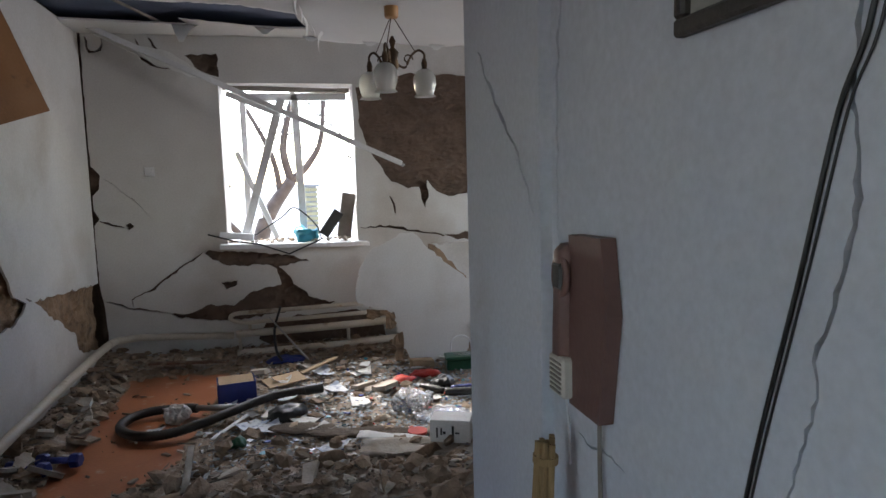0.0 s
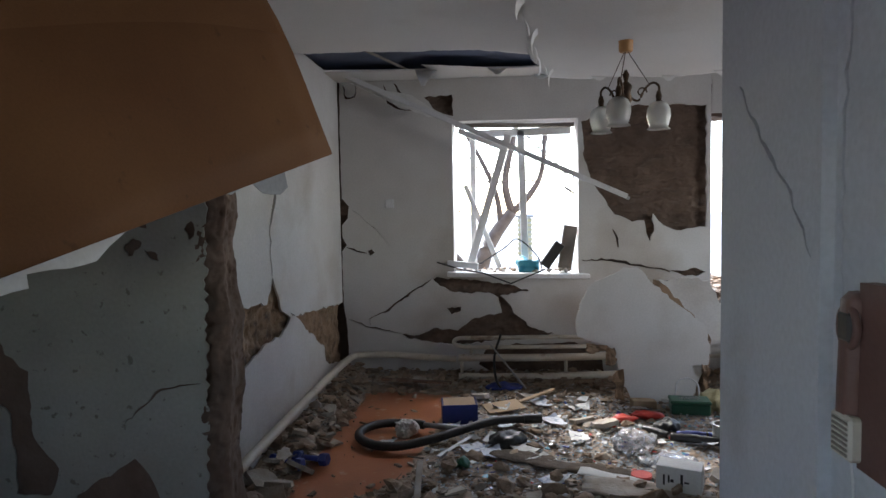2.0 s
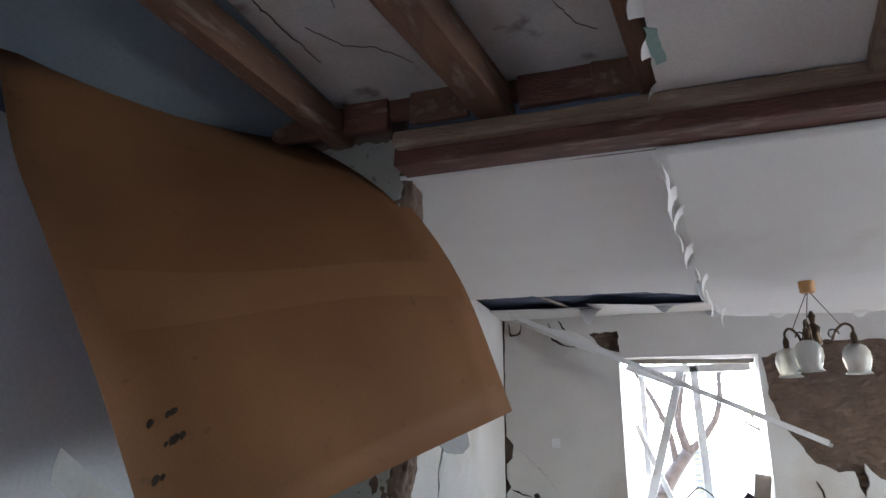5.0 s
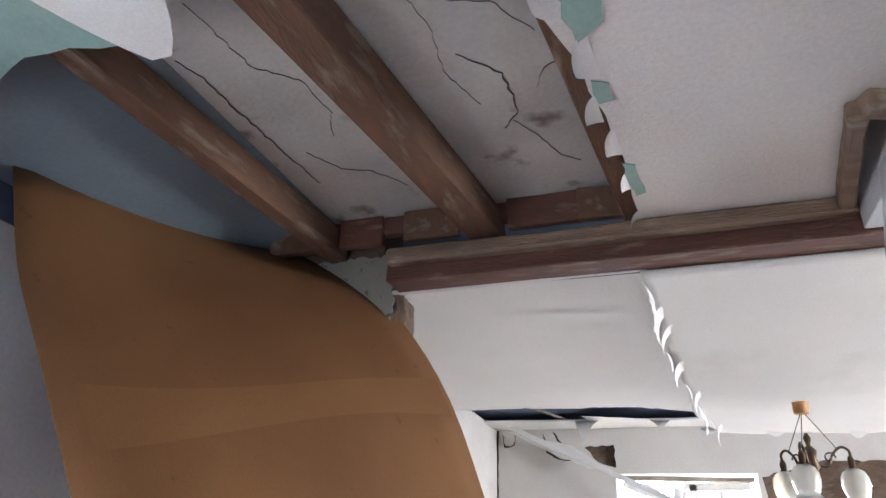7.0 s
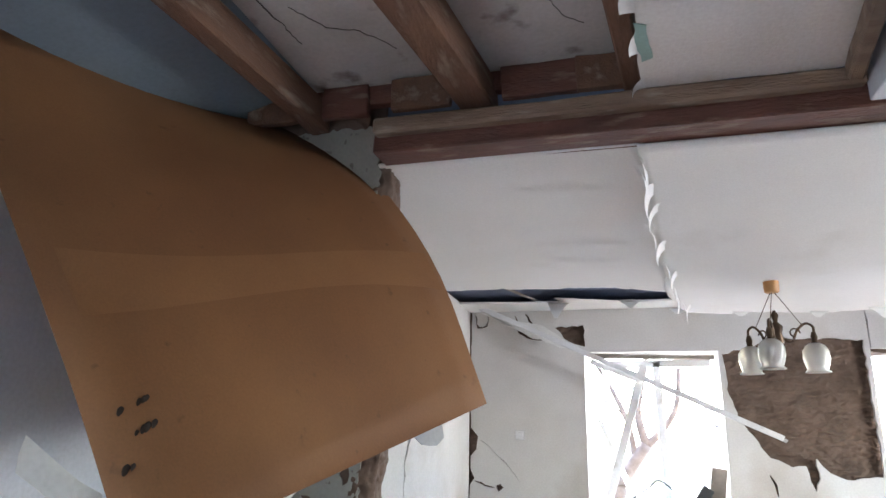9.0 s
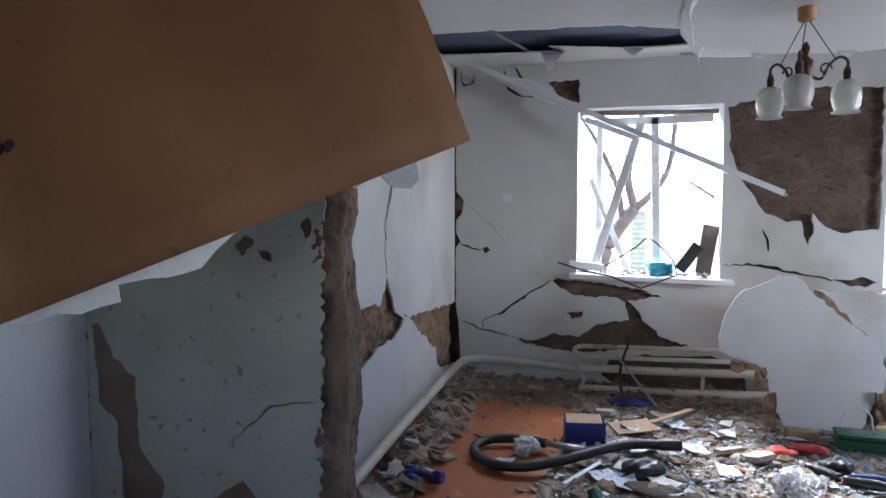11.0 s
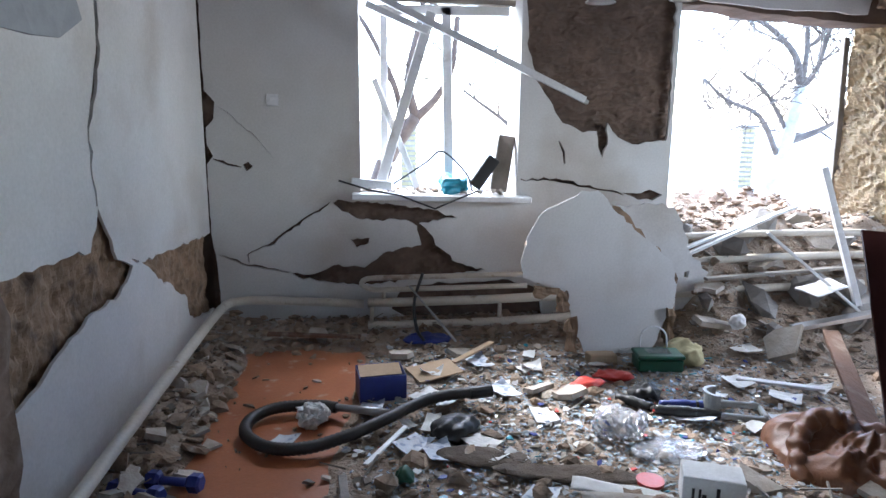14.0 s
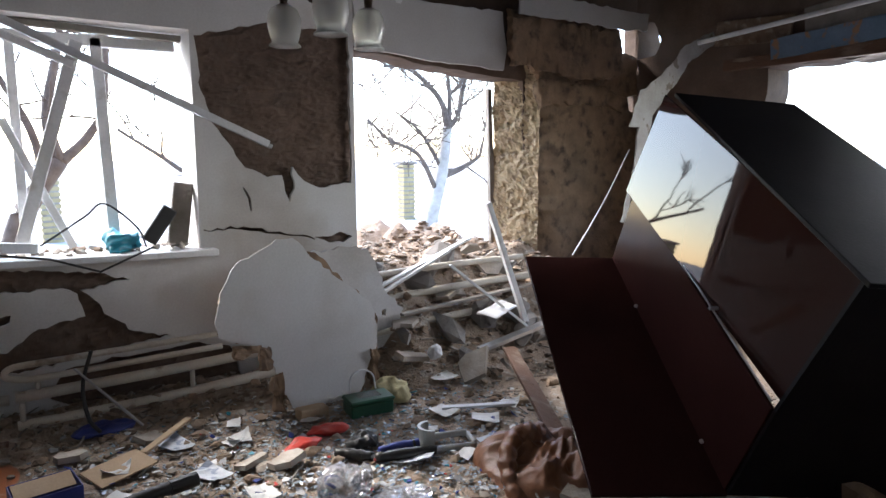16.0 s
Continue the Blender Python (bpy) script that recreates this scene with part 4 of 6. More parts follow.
def plate(rng, size, thick):
    """A thin broken flake."""
    n = rng.randint(4, 7)
    a0 = rng.uniform(0, 6.3)
    angles = [a0 + (k + rng.uniform(-0.38, 0.38)) * math.tau / n for k in range(n)]
    ring = [(size * rng.uniform(0.5, 1.15) * math.cos(a), size * rng.uniform(0.35, 0.85) * math.sin(a)) for a in angles]
    vs = [Vector((x, y, -thick / 2)) for x, y in ring] + [Vector((x * 0.94, y * 0.94, thick / 2)) for x, y in ring]
    fs = [tuple(range(n - 1, -1, -1)), tuple(range(n, 2 * n))] + [(k, (k + 1) % n, n + (k + 1) % n, n + k) for k in range(n)]
    return vs, fs


def spread(rng, area, want):
    while True:
        x, y = rng.uniform(area[0], area[1]), rng.uniform(area[2], area[3])
        if rng.random() < want(x, y):
            return x, y


def heap_weight(x, y):
    c = cover(x, y)
    w = 0.3 * c + 0.9 * c * math.exp(-((x + 0.1) / 1.1) ** 2 - ((y - 3.3) / 0.7) ** 2)
    w += 0.5 * c * smooth(-1.7, -1.95, x) + 0.4 * c * smooth(5.9, 6.3, y)
    return w + 0.5 * smooth(1.2, 1.7, x) * smooth(5.3, 6.0, y)


rng = random.Random(11)
verts, faces = [], []
for k in range(5200):
    x, y = spread(rng, (-2.03, 3.6, 2.95, 7.9), heap_weight)
    s = min(0.075, 0.008 + rng.expovariate(1 / 0.014))
    z = height(x, y)
    base = len(verts)
    verts += [(p.x + x, p.y + y, p.z + z + s * 0.2) for p in lump(rng, s)]
    faces += [tuple(i + base for i in f) for f in ICO_F]
stuff("rubble_clods", verts, faces, CLOD, "broken brown clay clods and crumbs on the floor", "rubble")


def scatter(name, count, area, want, size, thick, material, label, category, seed, tilt=0.3, lift=0.004):
    rng = random.Random(seed)
    verts, faces = [], []
    for k in range(count):
        x, y = spread(rng, area, want)
        s = size[0] + (size[1] - size[0]) * rng.random() ** 2.5
        vs, fs = plate(rng, s, thick * rng.uniform(0.6, 1.4))
        q = turned(rng, tilt)
        base, z = len(verts), height(x, y) + lift + s * tilt * 0.5
        verts += [tuple(q @ v + Vector((x, y, z))) for v in vs]
        faces += [tuple(i + base for i in f) for f in fs]
    return stuff(name, verts, faces, material, label, category)


def litter_weight(x, y):
    return cover(x, y) * (0.25 + math.exp(-((x - 0.3) / 0.9) ** 2 - ((y - 4.9) / 0.75) ** 2))


def bare_few(x, y):
    return 0.12 + heap_weight(x, y)


FLAKE = mat("plaster_flake", (0.4, 0.36, 0.31), (0.25, 0.205, 0.16), 14.0, 0.9, 0.4, 70, island="island")
PASTEL = mat("litter_card", (0.62, 0.6, 0.56), (0.4, 0.42, 0.44), 30.0, 0.6, 0.1, 80, c3=(0.2, 0.26, 0.36), spot=25.0, spot_lo=0.58, spot_hi=0.62, island="island")
scatter("plaster_flakes", 4200, (-2.03, 3.4, 2.95, 7.4), bare_few, (0.005, 0.042), 0.01, FLAKE, "pale broken plaster flakes strewn over the dirt", "rubble", 12)
scatter("glass_shards", 6000, (-0.9, 2.0, 3.9, 6.0), litter_weight, (0.004, 0.024), 0.003, SHARD, "broken window glass shards, tinted bluish for sky glints", "glass", 13, 0.2)
scatter("litter_scraps", 1100, (-1.0, 2.2, 3.6, 6.3), litter_weight, (0.008, 0.04), 0.002, PASTEL, "small scraps of paper and packaging", "litter", 14, 0.25, 0.012)
for nm, mt, n, sd in (("blue_scraps", BLUE, 90, 15), ("red_scraps", RED, 44, 16), ("teal_scraps", TEAL, 70, 17)):
    scatter(nm, n, (-0.9, 1.9, 4.0, 6.1), litter_weight, (0.008, 0.035), 0.004, mt, "small coloured plastic scraps in the litter", "litter", sd, 0.25, 0.014)

rng = random.Random(18)
verts, faces = [], []
for k in range(420):
    x, y = spread(rng, (-2.0, 3.2, 2.95, 6.9), heap_weight)
    ln, w = rng.uniform(0.03, 0.2), rng.uniform(0.003, 0.009)
    q = turned(rng, 0.25)
    base, z = len(verts), height(x, y) + 0.014
    vs = [Vector((sx * ln / 2, sy * w * 0.5, sz * w * 0.5)) for sx in (-1, 1) for sy in (-1, 1) for sz in (-1, 1)]
    verts += [tuple(q @ v + Vector((x, y, z))) for v in vs]
    faces += [tuple(i + base for i in f) for f in ((0, 1, 3, 2), (4, 6, 7, 5), (0, 4, 5, 1), (2, 3, 7, 6), (0, 2, 6, 4), (1, 5, 7, 3))]
stuff("wood_splinters", verts, faces, GREYWOOD, "thin wood splinters and laths in the rubble", "rubble")


def lump_mesh(seed, size, flat):
    r = random.Random(seed)
    me = bpy.data.meshes.new("chunk")
    me.from_pydata([tuple(v) for v in lump(r, size, flat)], [], ICO_F)
    return me


# larger pieces, one by one
CHUNKS = [lump_mesh(100 + k, 0.1, 0.55) for k in range(6)]
for me in CHUNKS:
    me.materials.append(CLOD)
BLOCKS = [lump_mesh(120 + k, 0.17, 0.7) for k in range(4)]
for me in BLOCKS:
    me.materials.append(CONCRETE)
SLABS = []
for k in range(6):
    r = random.Random(140 + k)
    vs, fs = plate(r, 0.13, 0.028)
    me = bpy.data.meshes.new("chunk")
    me.from_pydata([tuple(v) for v in vs], [], fs)
    me.materials.append(CHUNK)
    SLABS.append(me)


def strew(name, meshes, n, area, want, label, category, group, seed, tilt, lift, scale=(0.6, 1.3)):
    rng = random.Random(seed)
    for k in range(n):
        x, y = spread(rng, area, want)
        ob = new(name, meshes[k % len(meshes)])
        s = rng.uniform(*scale)
        ob.matrix_world = Matrix.LocRotScale((x, y, height(x, y) + lift * s), turned(rng, tilt).to_euler(), (s, s, s))
        tagged(ob, label, category, group)


strew("clay_chunk", CHUNKS, 64, (-1.3, 1.4, 3.0, 4.3), heap_weight, "broken brown clay lump lying in the rubble", "rubble", "clay lumps", 201, 0.5, 0.03, (0.35, 1.0))
strew("clay_chunk", CHUNKS, 14, (-2.0, -1.75, 4.2, 6.3), lambda x, y: 1, "broken brown clay lump along the wall", "rubble", "clay lumps by the wall", 202, 0.5, 0.03, (0.5, 0.9))
strew("plaster_piece", SLABS, 22, (-2.0, 1.6, 3.0, 6.3), heap_weight, "flat broken piece of pale plaster on the rubble", "rubble", "plaster pieces", 203, 0.25, 0.03, (0.5, 1.2))
strew("plaster_piece", SLABS, 9, (-2.0, -1.7, 3.6, 4.9), lambda x, y: 1, "flat pale plaster piece lying by the wall pipe", "rubble", "plaster pieces by the wall", 206, 0.35, 0.03, (0.6, 1.1))
strew("plaster_piece", SLABS, 26, (-2.0, -1.62, 3.3, 6.2), lambda x, y: 1, "flat pale plaster piece in the rubble by the wall", "rubble", "plaster pieces by the wall", 207, 0.4, 0.03, (0.35, 1.0))
strew("clay_chunk", CHUNKS, 30, (-2.0, -1.66, 3.3, 6.2), lambda x, y: 1, "broken brown clay lump along the wall", "rubble", "clay lumps by the wall", 208, 0.5, 0.03, (0.3, 0.8))
strew("clay_chunk", CHUNKS, 24, (-1.7, 0.6, 6.0, 6.5), lambda x, y: 1, "broken brown clay lump under the radiator", "rubble", "clay lumps by the wall", 209, 0.5, 0.03, (0.3, 0.7))
strew("clay_chunk", CHUNKS, 5, (-1.98, -1.72, 3.35, 3.75), lambda x, y: 1, "big broken clay clod at the foot of the partition", "rubble", "clay clods by the partition", 210, 0.4, 0.06, (1.1, 1.7))
strew("grey_block", BLOCKS, 18, (1.25, 3.0, 5.75, 6.45), lambda x, y: 1, "broken grey wall block in the heap under the window", "rubble", "wall blocks", 204, 0.5, 0.06, (0.6, 1.2))
strew("plaster_piece", SLABS, 9, (1.3, 3.0, 5.5, 6.5), lambda x, y: 1, "flat broken plaster piece in the heap", "rubble", "plaster pieces in the heap", 205, 0.5, 0.08, (0.7, 1.5))


# papers
def sheet_mesh(seed, w, d, curl):
    r = random.Random(seed)
    bm = bmesh.new()
    bmesh.ops.create_grid(bm, x_segments=5, y_segments=5, size=0.5)
    a, off = r.uniform(0, 6.3), r.uniform(0, 50)
    for v in bm.verts:
        x, y = v.co.x * w, v.co.y * d
        k = math.cos(a) * v.co.x + math.sin(a) * v.co.y
        v.co = Vector((x, y, curl * (k * k * 1.6 + 0.35 * noise.noise(Vector((v.co.x * 3 + off, v.co.y * 3, 0))))))
    got = bmesh.ops.extrude_face_region(bm, geom=bm.faces[:])
    for v in got["geom"]:
        if isinstance(v, bmesh.types.BMVert):
            v.co.z += 0.002
    me = bpy.data.meshes.new("sheet")
    bm.to_mesh(me)
    bm.free()
    return me


PAPERS = [sheet_mesh(300 + k, *s) for k, s in enumerate(((0.17, 0.12, 0.025), (0.11, 0.08, 0.02), (0.13, 0.17, 0.03), (0.09, 0.06, 0.015), (0.13, 0.1, 0.05)))]
for me in PAPERS:
    me.materials.append(PAPER)
PRINTED = mat("printed_paper", (0.66, 0.68, 0.7), (0.5, 0.55, 0.62), 24.0, 0.6, 0.1, 80, c3=(0.3, 0.35, 0.45), spot=18.0, spot_lo=0.56, spot_hi=0.6)
PRINTS = [sheet_mesh(320 + k, *s) for k, s in enumerate(((0.15, 0.1, 0.02), (0.12, 0.08, 0.02), (0.19, 0.13, 0.03)))]
for me in PRINTS:
    me.materials.append(PRINTED)
SPOTS = [(-0.32, 4.51), (-0.2, 4.46), (-0.18, 4.1), (-0.08, 5.38), (-0.5, 5.54), (-0.17, 5.72), (0.1, 5.54), (-0.56, 5.2), (-1.32, 4.75), (0.14, 5.56), (1.5, 5.0), (-0.1, 5.25), (0.05, 4.9)]
rng = random.Random(33)
for k in range(32):
    x, y = SPOTS[k] if k < len(SPOTS) else spread(rng, (-0.9, 1.9, 4.3, 6.0), litter_weight)
    pr = k % 3 == 2
    ob = new("paper_sheet", (PRINTS if pr else PAPERS)[k % (3 if pr else 5)])
    ob.matrix_world = Matrix.Translation((x, y, height(x, y) + 0.02)) @ turned(rng, 0.08).to_4x4()
    tagged(ob, "printed leaflet lying on the rubble" if pr else "crumpled white paper sheet lying on the rubble", "paper", "papers on the floor")

# crumbs on the sill
rng = random.Random(44)
for k in range(48):
    x, y = rng.uniform(-0.93, 0.22), rng.uniform(6.55, 6.9)
    vs, fs = plate(rng, rng.uniform(0.02, 0.07), 0.02) if k % 2 else (lump(rng, rng.uniform(0.02, 0.045)), ICO_F)
    me = bpy.data.meshes.new("crumb")
    me.from_pydata([tuple(v) for v in vs], [], fs)
    me.materials.append(CHUNK if k % 5 else CLOD)
    ob = tagged(new("plaster_piece", me), "broken plaster piece on the window sill", "rubble", "pieces on the sill")
    ob.matrix_world = Matrix.Translation((x, y, 1.055)) @ turned(rng, 0.3).to_4x4()


# ---- small things of the room ----
def ball_of(size, m, amp, seed, cuts=6, scale=9.0):
    own = bmesh.new()
    bmesh.ops.create_icosphere(own, subdivisions=4, radius=0.56)
    own.transform(m @ Matrix.Diagonal((*size, 1)))
    return rough(rough(own, amp, scale, 0, seed), amp * 0.4, scale * 2.6, 0, seed + 3)


before = set(scene.objects)
# vacuum hose
hose = thing("vacuum_hose", "black ribbed vacuum hose coiled on the floor", "hose")
path = curve_pts([(-0.24, 5.05, 0.1), (-0.54, 4.98, 0.1), (-0.81, 4.76, 0.09), (-0.97, 4.66, 0.07), (-1.18, 4.59, 0.045), (-1.37, 4.62, 0.04), (-1.5, 4.77, 0.04), (-1.5, 4.94, 0.04), (-1.38, 5.05, 0.045), (-1.17, 5.05, 0.05), (-1.06, 5.0, 0.055)], 16)
part("hose", tube(path, 0.03, 10, radii=[0.029 + 0.004 * (k % 2) for k in range(len(path))]), RUBBER, hose, "", True)
part("cuff", tube([(-0.33, 5.03, 0.1), (-0.2, 5.055, 0.1)], 0.036, 12), BLACK, hose)
part("wand", tube([(-1.08, 5.01, 0.055), (-0.78, 4.84, 0.09)], 0.021, 10), STEEL, hose, "grey metal wand", True)


def dumbbell(m):
    d = thing("dumbbell", "dark blue vinyl dumbbell lying on the floor", "dumbbell", "dumbbells", m=m)
    part("grip", tube([(-0.07, 0, 0), (0.07, 0, 0)], 0.019, 12), BLUE, d, "", True)
    for sx in (-1, 1):
        bm = tube([(sx * 0.062, 0, 0), (sx * 0.075, 0, 0), (sx * 0.115, 0, 0), (sx * 0.125, 0, 0)], 0.04, 6, radii=[0.03, 0.043, 0.043, 0.034])
        part("head", bm, BLUE, d)


dumbbell(pose(-1.855, 4.26, 0.05, 0, 0, -20))
dumbbell(pose(-1.72, 4.335, 0.05, 0, 0, -13))

crate = thing("blue_box", "open dark blue cardboard box with litter inside", "box", m=pose(-0.82, 5.26, 0.012, 0, 0, 8))
for sx, sy, w, d in ((0, -0.12, 0.3, 0.006), (0, 0.12, 0.3, 0.006), (-0.15, 0, 0.006, 0.24), (0.15, 0, 0.006, 0.24)):
    part("side", box((w, d, 0.17), pose(sx, sy, 0.085), 0.001), BLUE, crate)
part("bottom", box((0.3, 0.24, 0.006), pose(0, 0, 0.006), 0.001), CARD, crate)
part("flap", box((0.28, 0.14, 0.004), pose(0, 0.03, 0.16, 12), 0.001), CARD, crate, "brown folded flap")
foil = thing("foil_ball", "crumpled silver foil ball on the floor", "litter")
part("foil", ball_of((0.13, 0.11, 0.11), pose(-1.19, 4.93, 0.06), 0.05, 2.0), PAPER, foil)


def soft_bag(name, label, x, y, size, material, seed, rz=0):
    t = thing(name, label, "bag")
    z = height(x, y)
    bm = ball_of(size, pose(x, y, z + size[2] * 0.42, 0, 0, rz), min(size) * 0.32, seed, 8, 6.0)
    for v in bm.verts:
        q = v.co * 11 + Vector((seed, 0, 0))
        v.co.z = max(z - 0.01, v.co.z + size[2] * 0.45 * (0.35 - abs(noise.noise(q))) + size[2] * 0.2 * (0.3 - abs(noise.noise(q * 2.1))))
    part("bag", bm, material, t, "", True)


soft_bag("red_packet", "crumpled red plastic packet in the litter", 0.42, 5.22, (0.22, 0.12, 0.05), RED, 4.0, 15)
soft_bag("red_packet", "crumpled red plastic packet beside the green box", 0.62, 5.34, (0.24, 0.12, 0.05), RED, 6.5, -10)
soft_bag("clear_bag", "crumpled clear plastic bag on the litter", 0.38, 4.63, (0.26, 0.24, 0.13), FILM, 8.0)
soft_bag("clear_bag", "flattened clear plastic film on the litter", 0.55, 4.4, (0.34, 0.2, 0.05), FILM, 9.0)
soft_bag("dark_bundle", "dark blue bundle of cloth in the litter", 0.7, 5.06, (0.18, 0.12, 0.08), BLACK, 11.0)
soft_bag("crumpled_paper", "crumpled yellowed paper beside the green box", 1.2, 5.6, (0.24, 0.18, 0.13), YELLOWPAPER, 12.0)
soft_bag("blue_cloth", "dark blue cloth scrap under the radiator", -0.48, 6.12, (0.32, 0.16, 0.05), BLUE, 13.0)
soft_bag("tinsel", "small green tinsel tuft on the rubble", -0.74, 4.27, (0.1, 0.08, 0.07), GREEN, 14.0)
soft_bag("dark_bag", "crumpled dark bag with a silver side", -0.45, 4.7, (0.26, 0.17, 0.08), BLACK, 15.0, 30)
soft_bag("tan_cloth", "dusty brown cloth heap on the rubble", 0.0, 4.22, (0.62, 0.13, 0.028), DARKCLOTH, 16.0, -14)
soft_bag("tan_cloth", "dusty brown cloth heap on the rubble", -0.35, 4.42, (0.4, 0.15, 0.028), DARKCLOTH, 17.0, -16)

gbox = thing("green_box", "dark green plastic tool box with a lid", "box", m=pose(0.98, 5.5, height(0.98, 5.5), 0, 0, -6))
part("body", box((0.38, 0.22, 0.11), pose(0, 0, 0.055), 0.012), GREEN, gbox)
part("lid", box((0.4, 0.24, 0.035), pose(0, 0, 0.128), 0.012), GREEN, gbox)
part("window", box((0.2, 0.12, 0.006), pose(0, 0.01, 0.148), 0.002), FILM, gbox, "clear lid window")
part("handle", tube(curve_pts([(-0.12, 0.13, 0.14), (-0.1, 0.15, 0.27), (0.0, 0.16, 0.32), (0.1, 0.15, 0.27), (0.12, 0.13, 0.14)], 5), 0.008, 8), PVC, gbox, "white wire handle", True)

def rolled(x, y, rz, length, r, material, label):
    """A rolled dark bundle with a tie and a cap at its end."""
    t = thing("rolled_umbrella", label, "umbrella", "rolled umbrellas", m=pose(x, y, height(x, y) + r * 0.9, 3, 0, rz))
    n = 14
    bm = tube([(length * (k / n - 0.5), 0.004 * math.sin(k * 2.1), 0) for k in range(n + 1)], r, 12, radii=[r * (0.72 + 0.28 * math.sin(math.pi * (k + 1) / (n + 2)) + 0.06 * (k % 2)) for k in range(n + 1)])
    part("cloth", rough(bm, 0.006, 30, 0, x), material, t, "", True)
    part("tie", tube([(0.04, 0, 0), (0.055, 0, 0)], r * 1.08, 12), BLACK, t)
    part("cap", tube([(length / 2 - 0.005, 0, 0), (length / 2 + 0.03, 0, 0)], r * 0.5, 10), STEEL, t)


rolled(0.83, 4.78, -18, 0.34, 0.032, BLACK, "rolled black umbrella lying in the litter")
rolled(0.88, 4.88, -10, 0.3, 0.028, BLUE, "rolled dark blue umbrella lying in the litter")
rolled(0.6, 4.96, -48, 0.22, 0.03, BLACK, "rolled black umbrella beside the red packets")

hous = thing("grey_appliance_housing", "broken grey plastic appliance housing", "appliance", m=pose(1.12, 4.8, height(1.12, 4.8), 0, 0, -18))
ring_pts = [(-0.14 + 0.1 * math.cos(a), 0.1 * math.sin(a)) for a in [math.pi / 2 + k * math.pi / 10 for k in range(11)]]
inner = [(-0.14 + 0.085 * math.cos(a), 0.085 * math.sin(a)) for a in [math.pi * 1.5 - k * math.pi / 10 for k in range(11)]]
part("shell", prism(ring_pts + inner, [], 0.17), GREYPLASTIC, hous, "curved grey shell")
part("rim", prism([(-0.14 + 0.11 * math.cos(a), 0.11 * math.sin(a)) for a in [math.pi / 2 + k * math.pi / 10 for k in range(11)]] + inner, [], 0.02, pose(0, 0, 0.168)), GREYPLASTIC, hous)
part("rail", box((0.32, 0.035, 0.05), pose(0.04, -0.1, 0.03), 0.01), GREYPLASTIC, hous)
part("rail", box((0.3, 0.035, 0.05), pose(0.04, 0.1, 0.05), 0.01), GREYPLASTIC, hous)
part("rail", box((0.035, 0.2, 0.05), pose(0.19, 0, 0.04), 0.01), GREYPLASTIC, hous)

wb = thing("white_box", "white cardboard box with black print", "box", m=pose(0.5, 3.93, height(0.5, 3.93) + 0.012, 0, 0, -22))
part("body", box((0.28, 0.17, 0.16), pose(0, 0, 0.08), 0.004), PAPER, wb)
for k, (x, w, hgt) in enumerate(((-0.09, 0.012, 0.07), (-0.06, 0.012, 0.05), (-0.04, 0.02, 0.02), (0.02, 0.016, 0.08), (0.05, 0.03, 0.012))):
    part("print_bar", box((w, 0.002, hgt), pose(x, -0.086, 0.07 + 0.01 * (k % 2)), 0), BLACK, wb, "black printed bar")
lid = thing("plastic_disc", "round red plastic lid on the litter", "lid")
part("lid", tube([(0.33, 4.12, height(0.33, 4.12) + 0.02), (0.33, 4.12, height(0.33, 4.12) + 0.035)], 0.06, 20), RED, lid)
cs = thing("cardboard_sheet", "bent pale cardboard sheet under the white box", "cardboard", m=pose(0.3, 3.86, height(0.3, 3.86) + 0.02, 3, 2, -10))
part("sheet", rough(box((0.68, 0.2, 0.006), None, 0), 0.02, 3.0, 6, 4.0), CHUNK, cs, "", True)
cs2 = thing("cardboard_sheet", "white torn cardboard strip on the rubble", "cardboard", m=pose(0.16, 4.02, height(0.16, 4.02) + 0.03, 6, 4, -18))
part("sheet", rough(box((0.42, 0.09, 0.006), None, 0), 0.02, 4.0, 6, 9.0), PAPER, cs2, "", True)
torn = thing("torn_plastic_piece", "torn white plastic piece standing in the rubble", "litter", m=pose(-0.92, 3.9, height(-0.92, 3.9) + 0.02, -60, 10, 25))
part("piece", prism(jag([(0, -0.02), (0.08, 0.0), (0.1, 0.09), (0.04, 0.08), (0.0, 0.2), (-0.03, 0.07), (-0.09, 0.05), (-0.06, 0.0)], 0.04, 0.004, 5), [], 0.004), PVC, torn)
for k, (p, q, r, mt) in enumerate((((-0.98, 3.95, 0.05), (-0.85, 3.3, 0.1), 0.014, PVC), ((-1.0, 4.3, 0.06), (-0.93, 3.6, 0.1), 0.016, GREYWOOD), ((-0.9, 4.4, 0.05), (-0.7, 4.7, 0.08), 0.012, PVC), ((1.35, 5.2, 0.06), (1.75, 4.95, 0.08), 0.02, PVC), ((-0.35, 5.6, 0.06), (-0.05, 5.85, 0.1), 0.018, CARD))):
    t = thing("plastic_strip", "broken narrow strip lying on the rubble", "strip", "broken strips")
    d = Vector(q) - Vector(p)
    part("strip", box((r * 2.4, d.length, r * 0.8), look(p, q) @ pose(0, 0, -d.length / 2, 90), 0.003), mt, t)
tan = thing("flat_card", "flat beige cardboard piece on the litter", "cardboard", m=pose(-0.48, 5.5, height(-0.48, 5.5) + 0.03, 3, -4, 20))
part("card", box((0.3, 0.22, 0.008), None, 0.001), CARD, tan)
brk = thing("brick", "broken beige brick against the slab", "brick", m=pose(0.66, 5.66, height(0.66, 5.66) + 0.035, 0, 3, 4))
part("brick", rough(box((0.2, 0.09, 0.065), None, 0.006), 0.006, 14, 3), CARD, brk)

# orange leather heap: folds of a crumpled jacket
jacket = thing("orange_jacket", "crumpled tan leather jacket on the floor", "clothing")


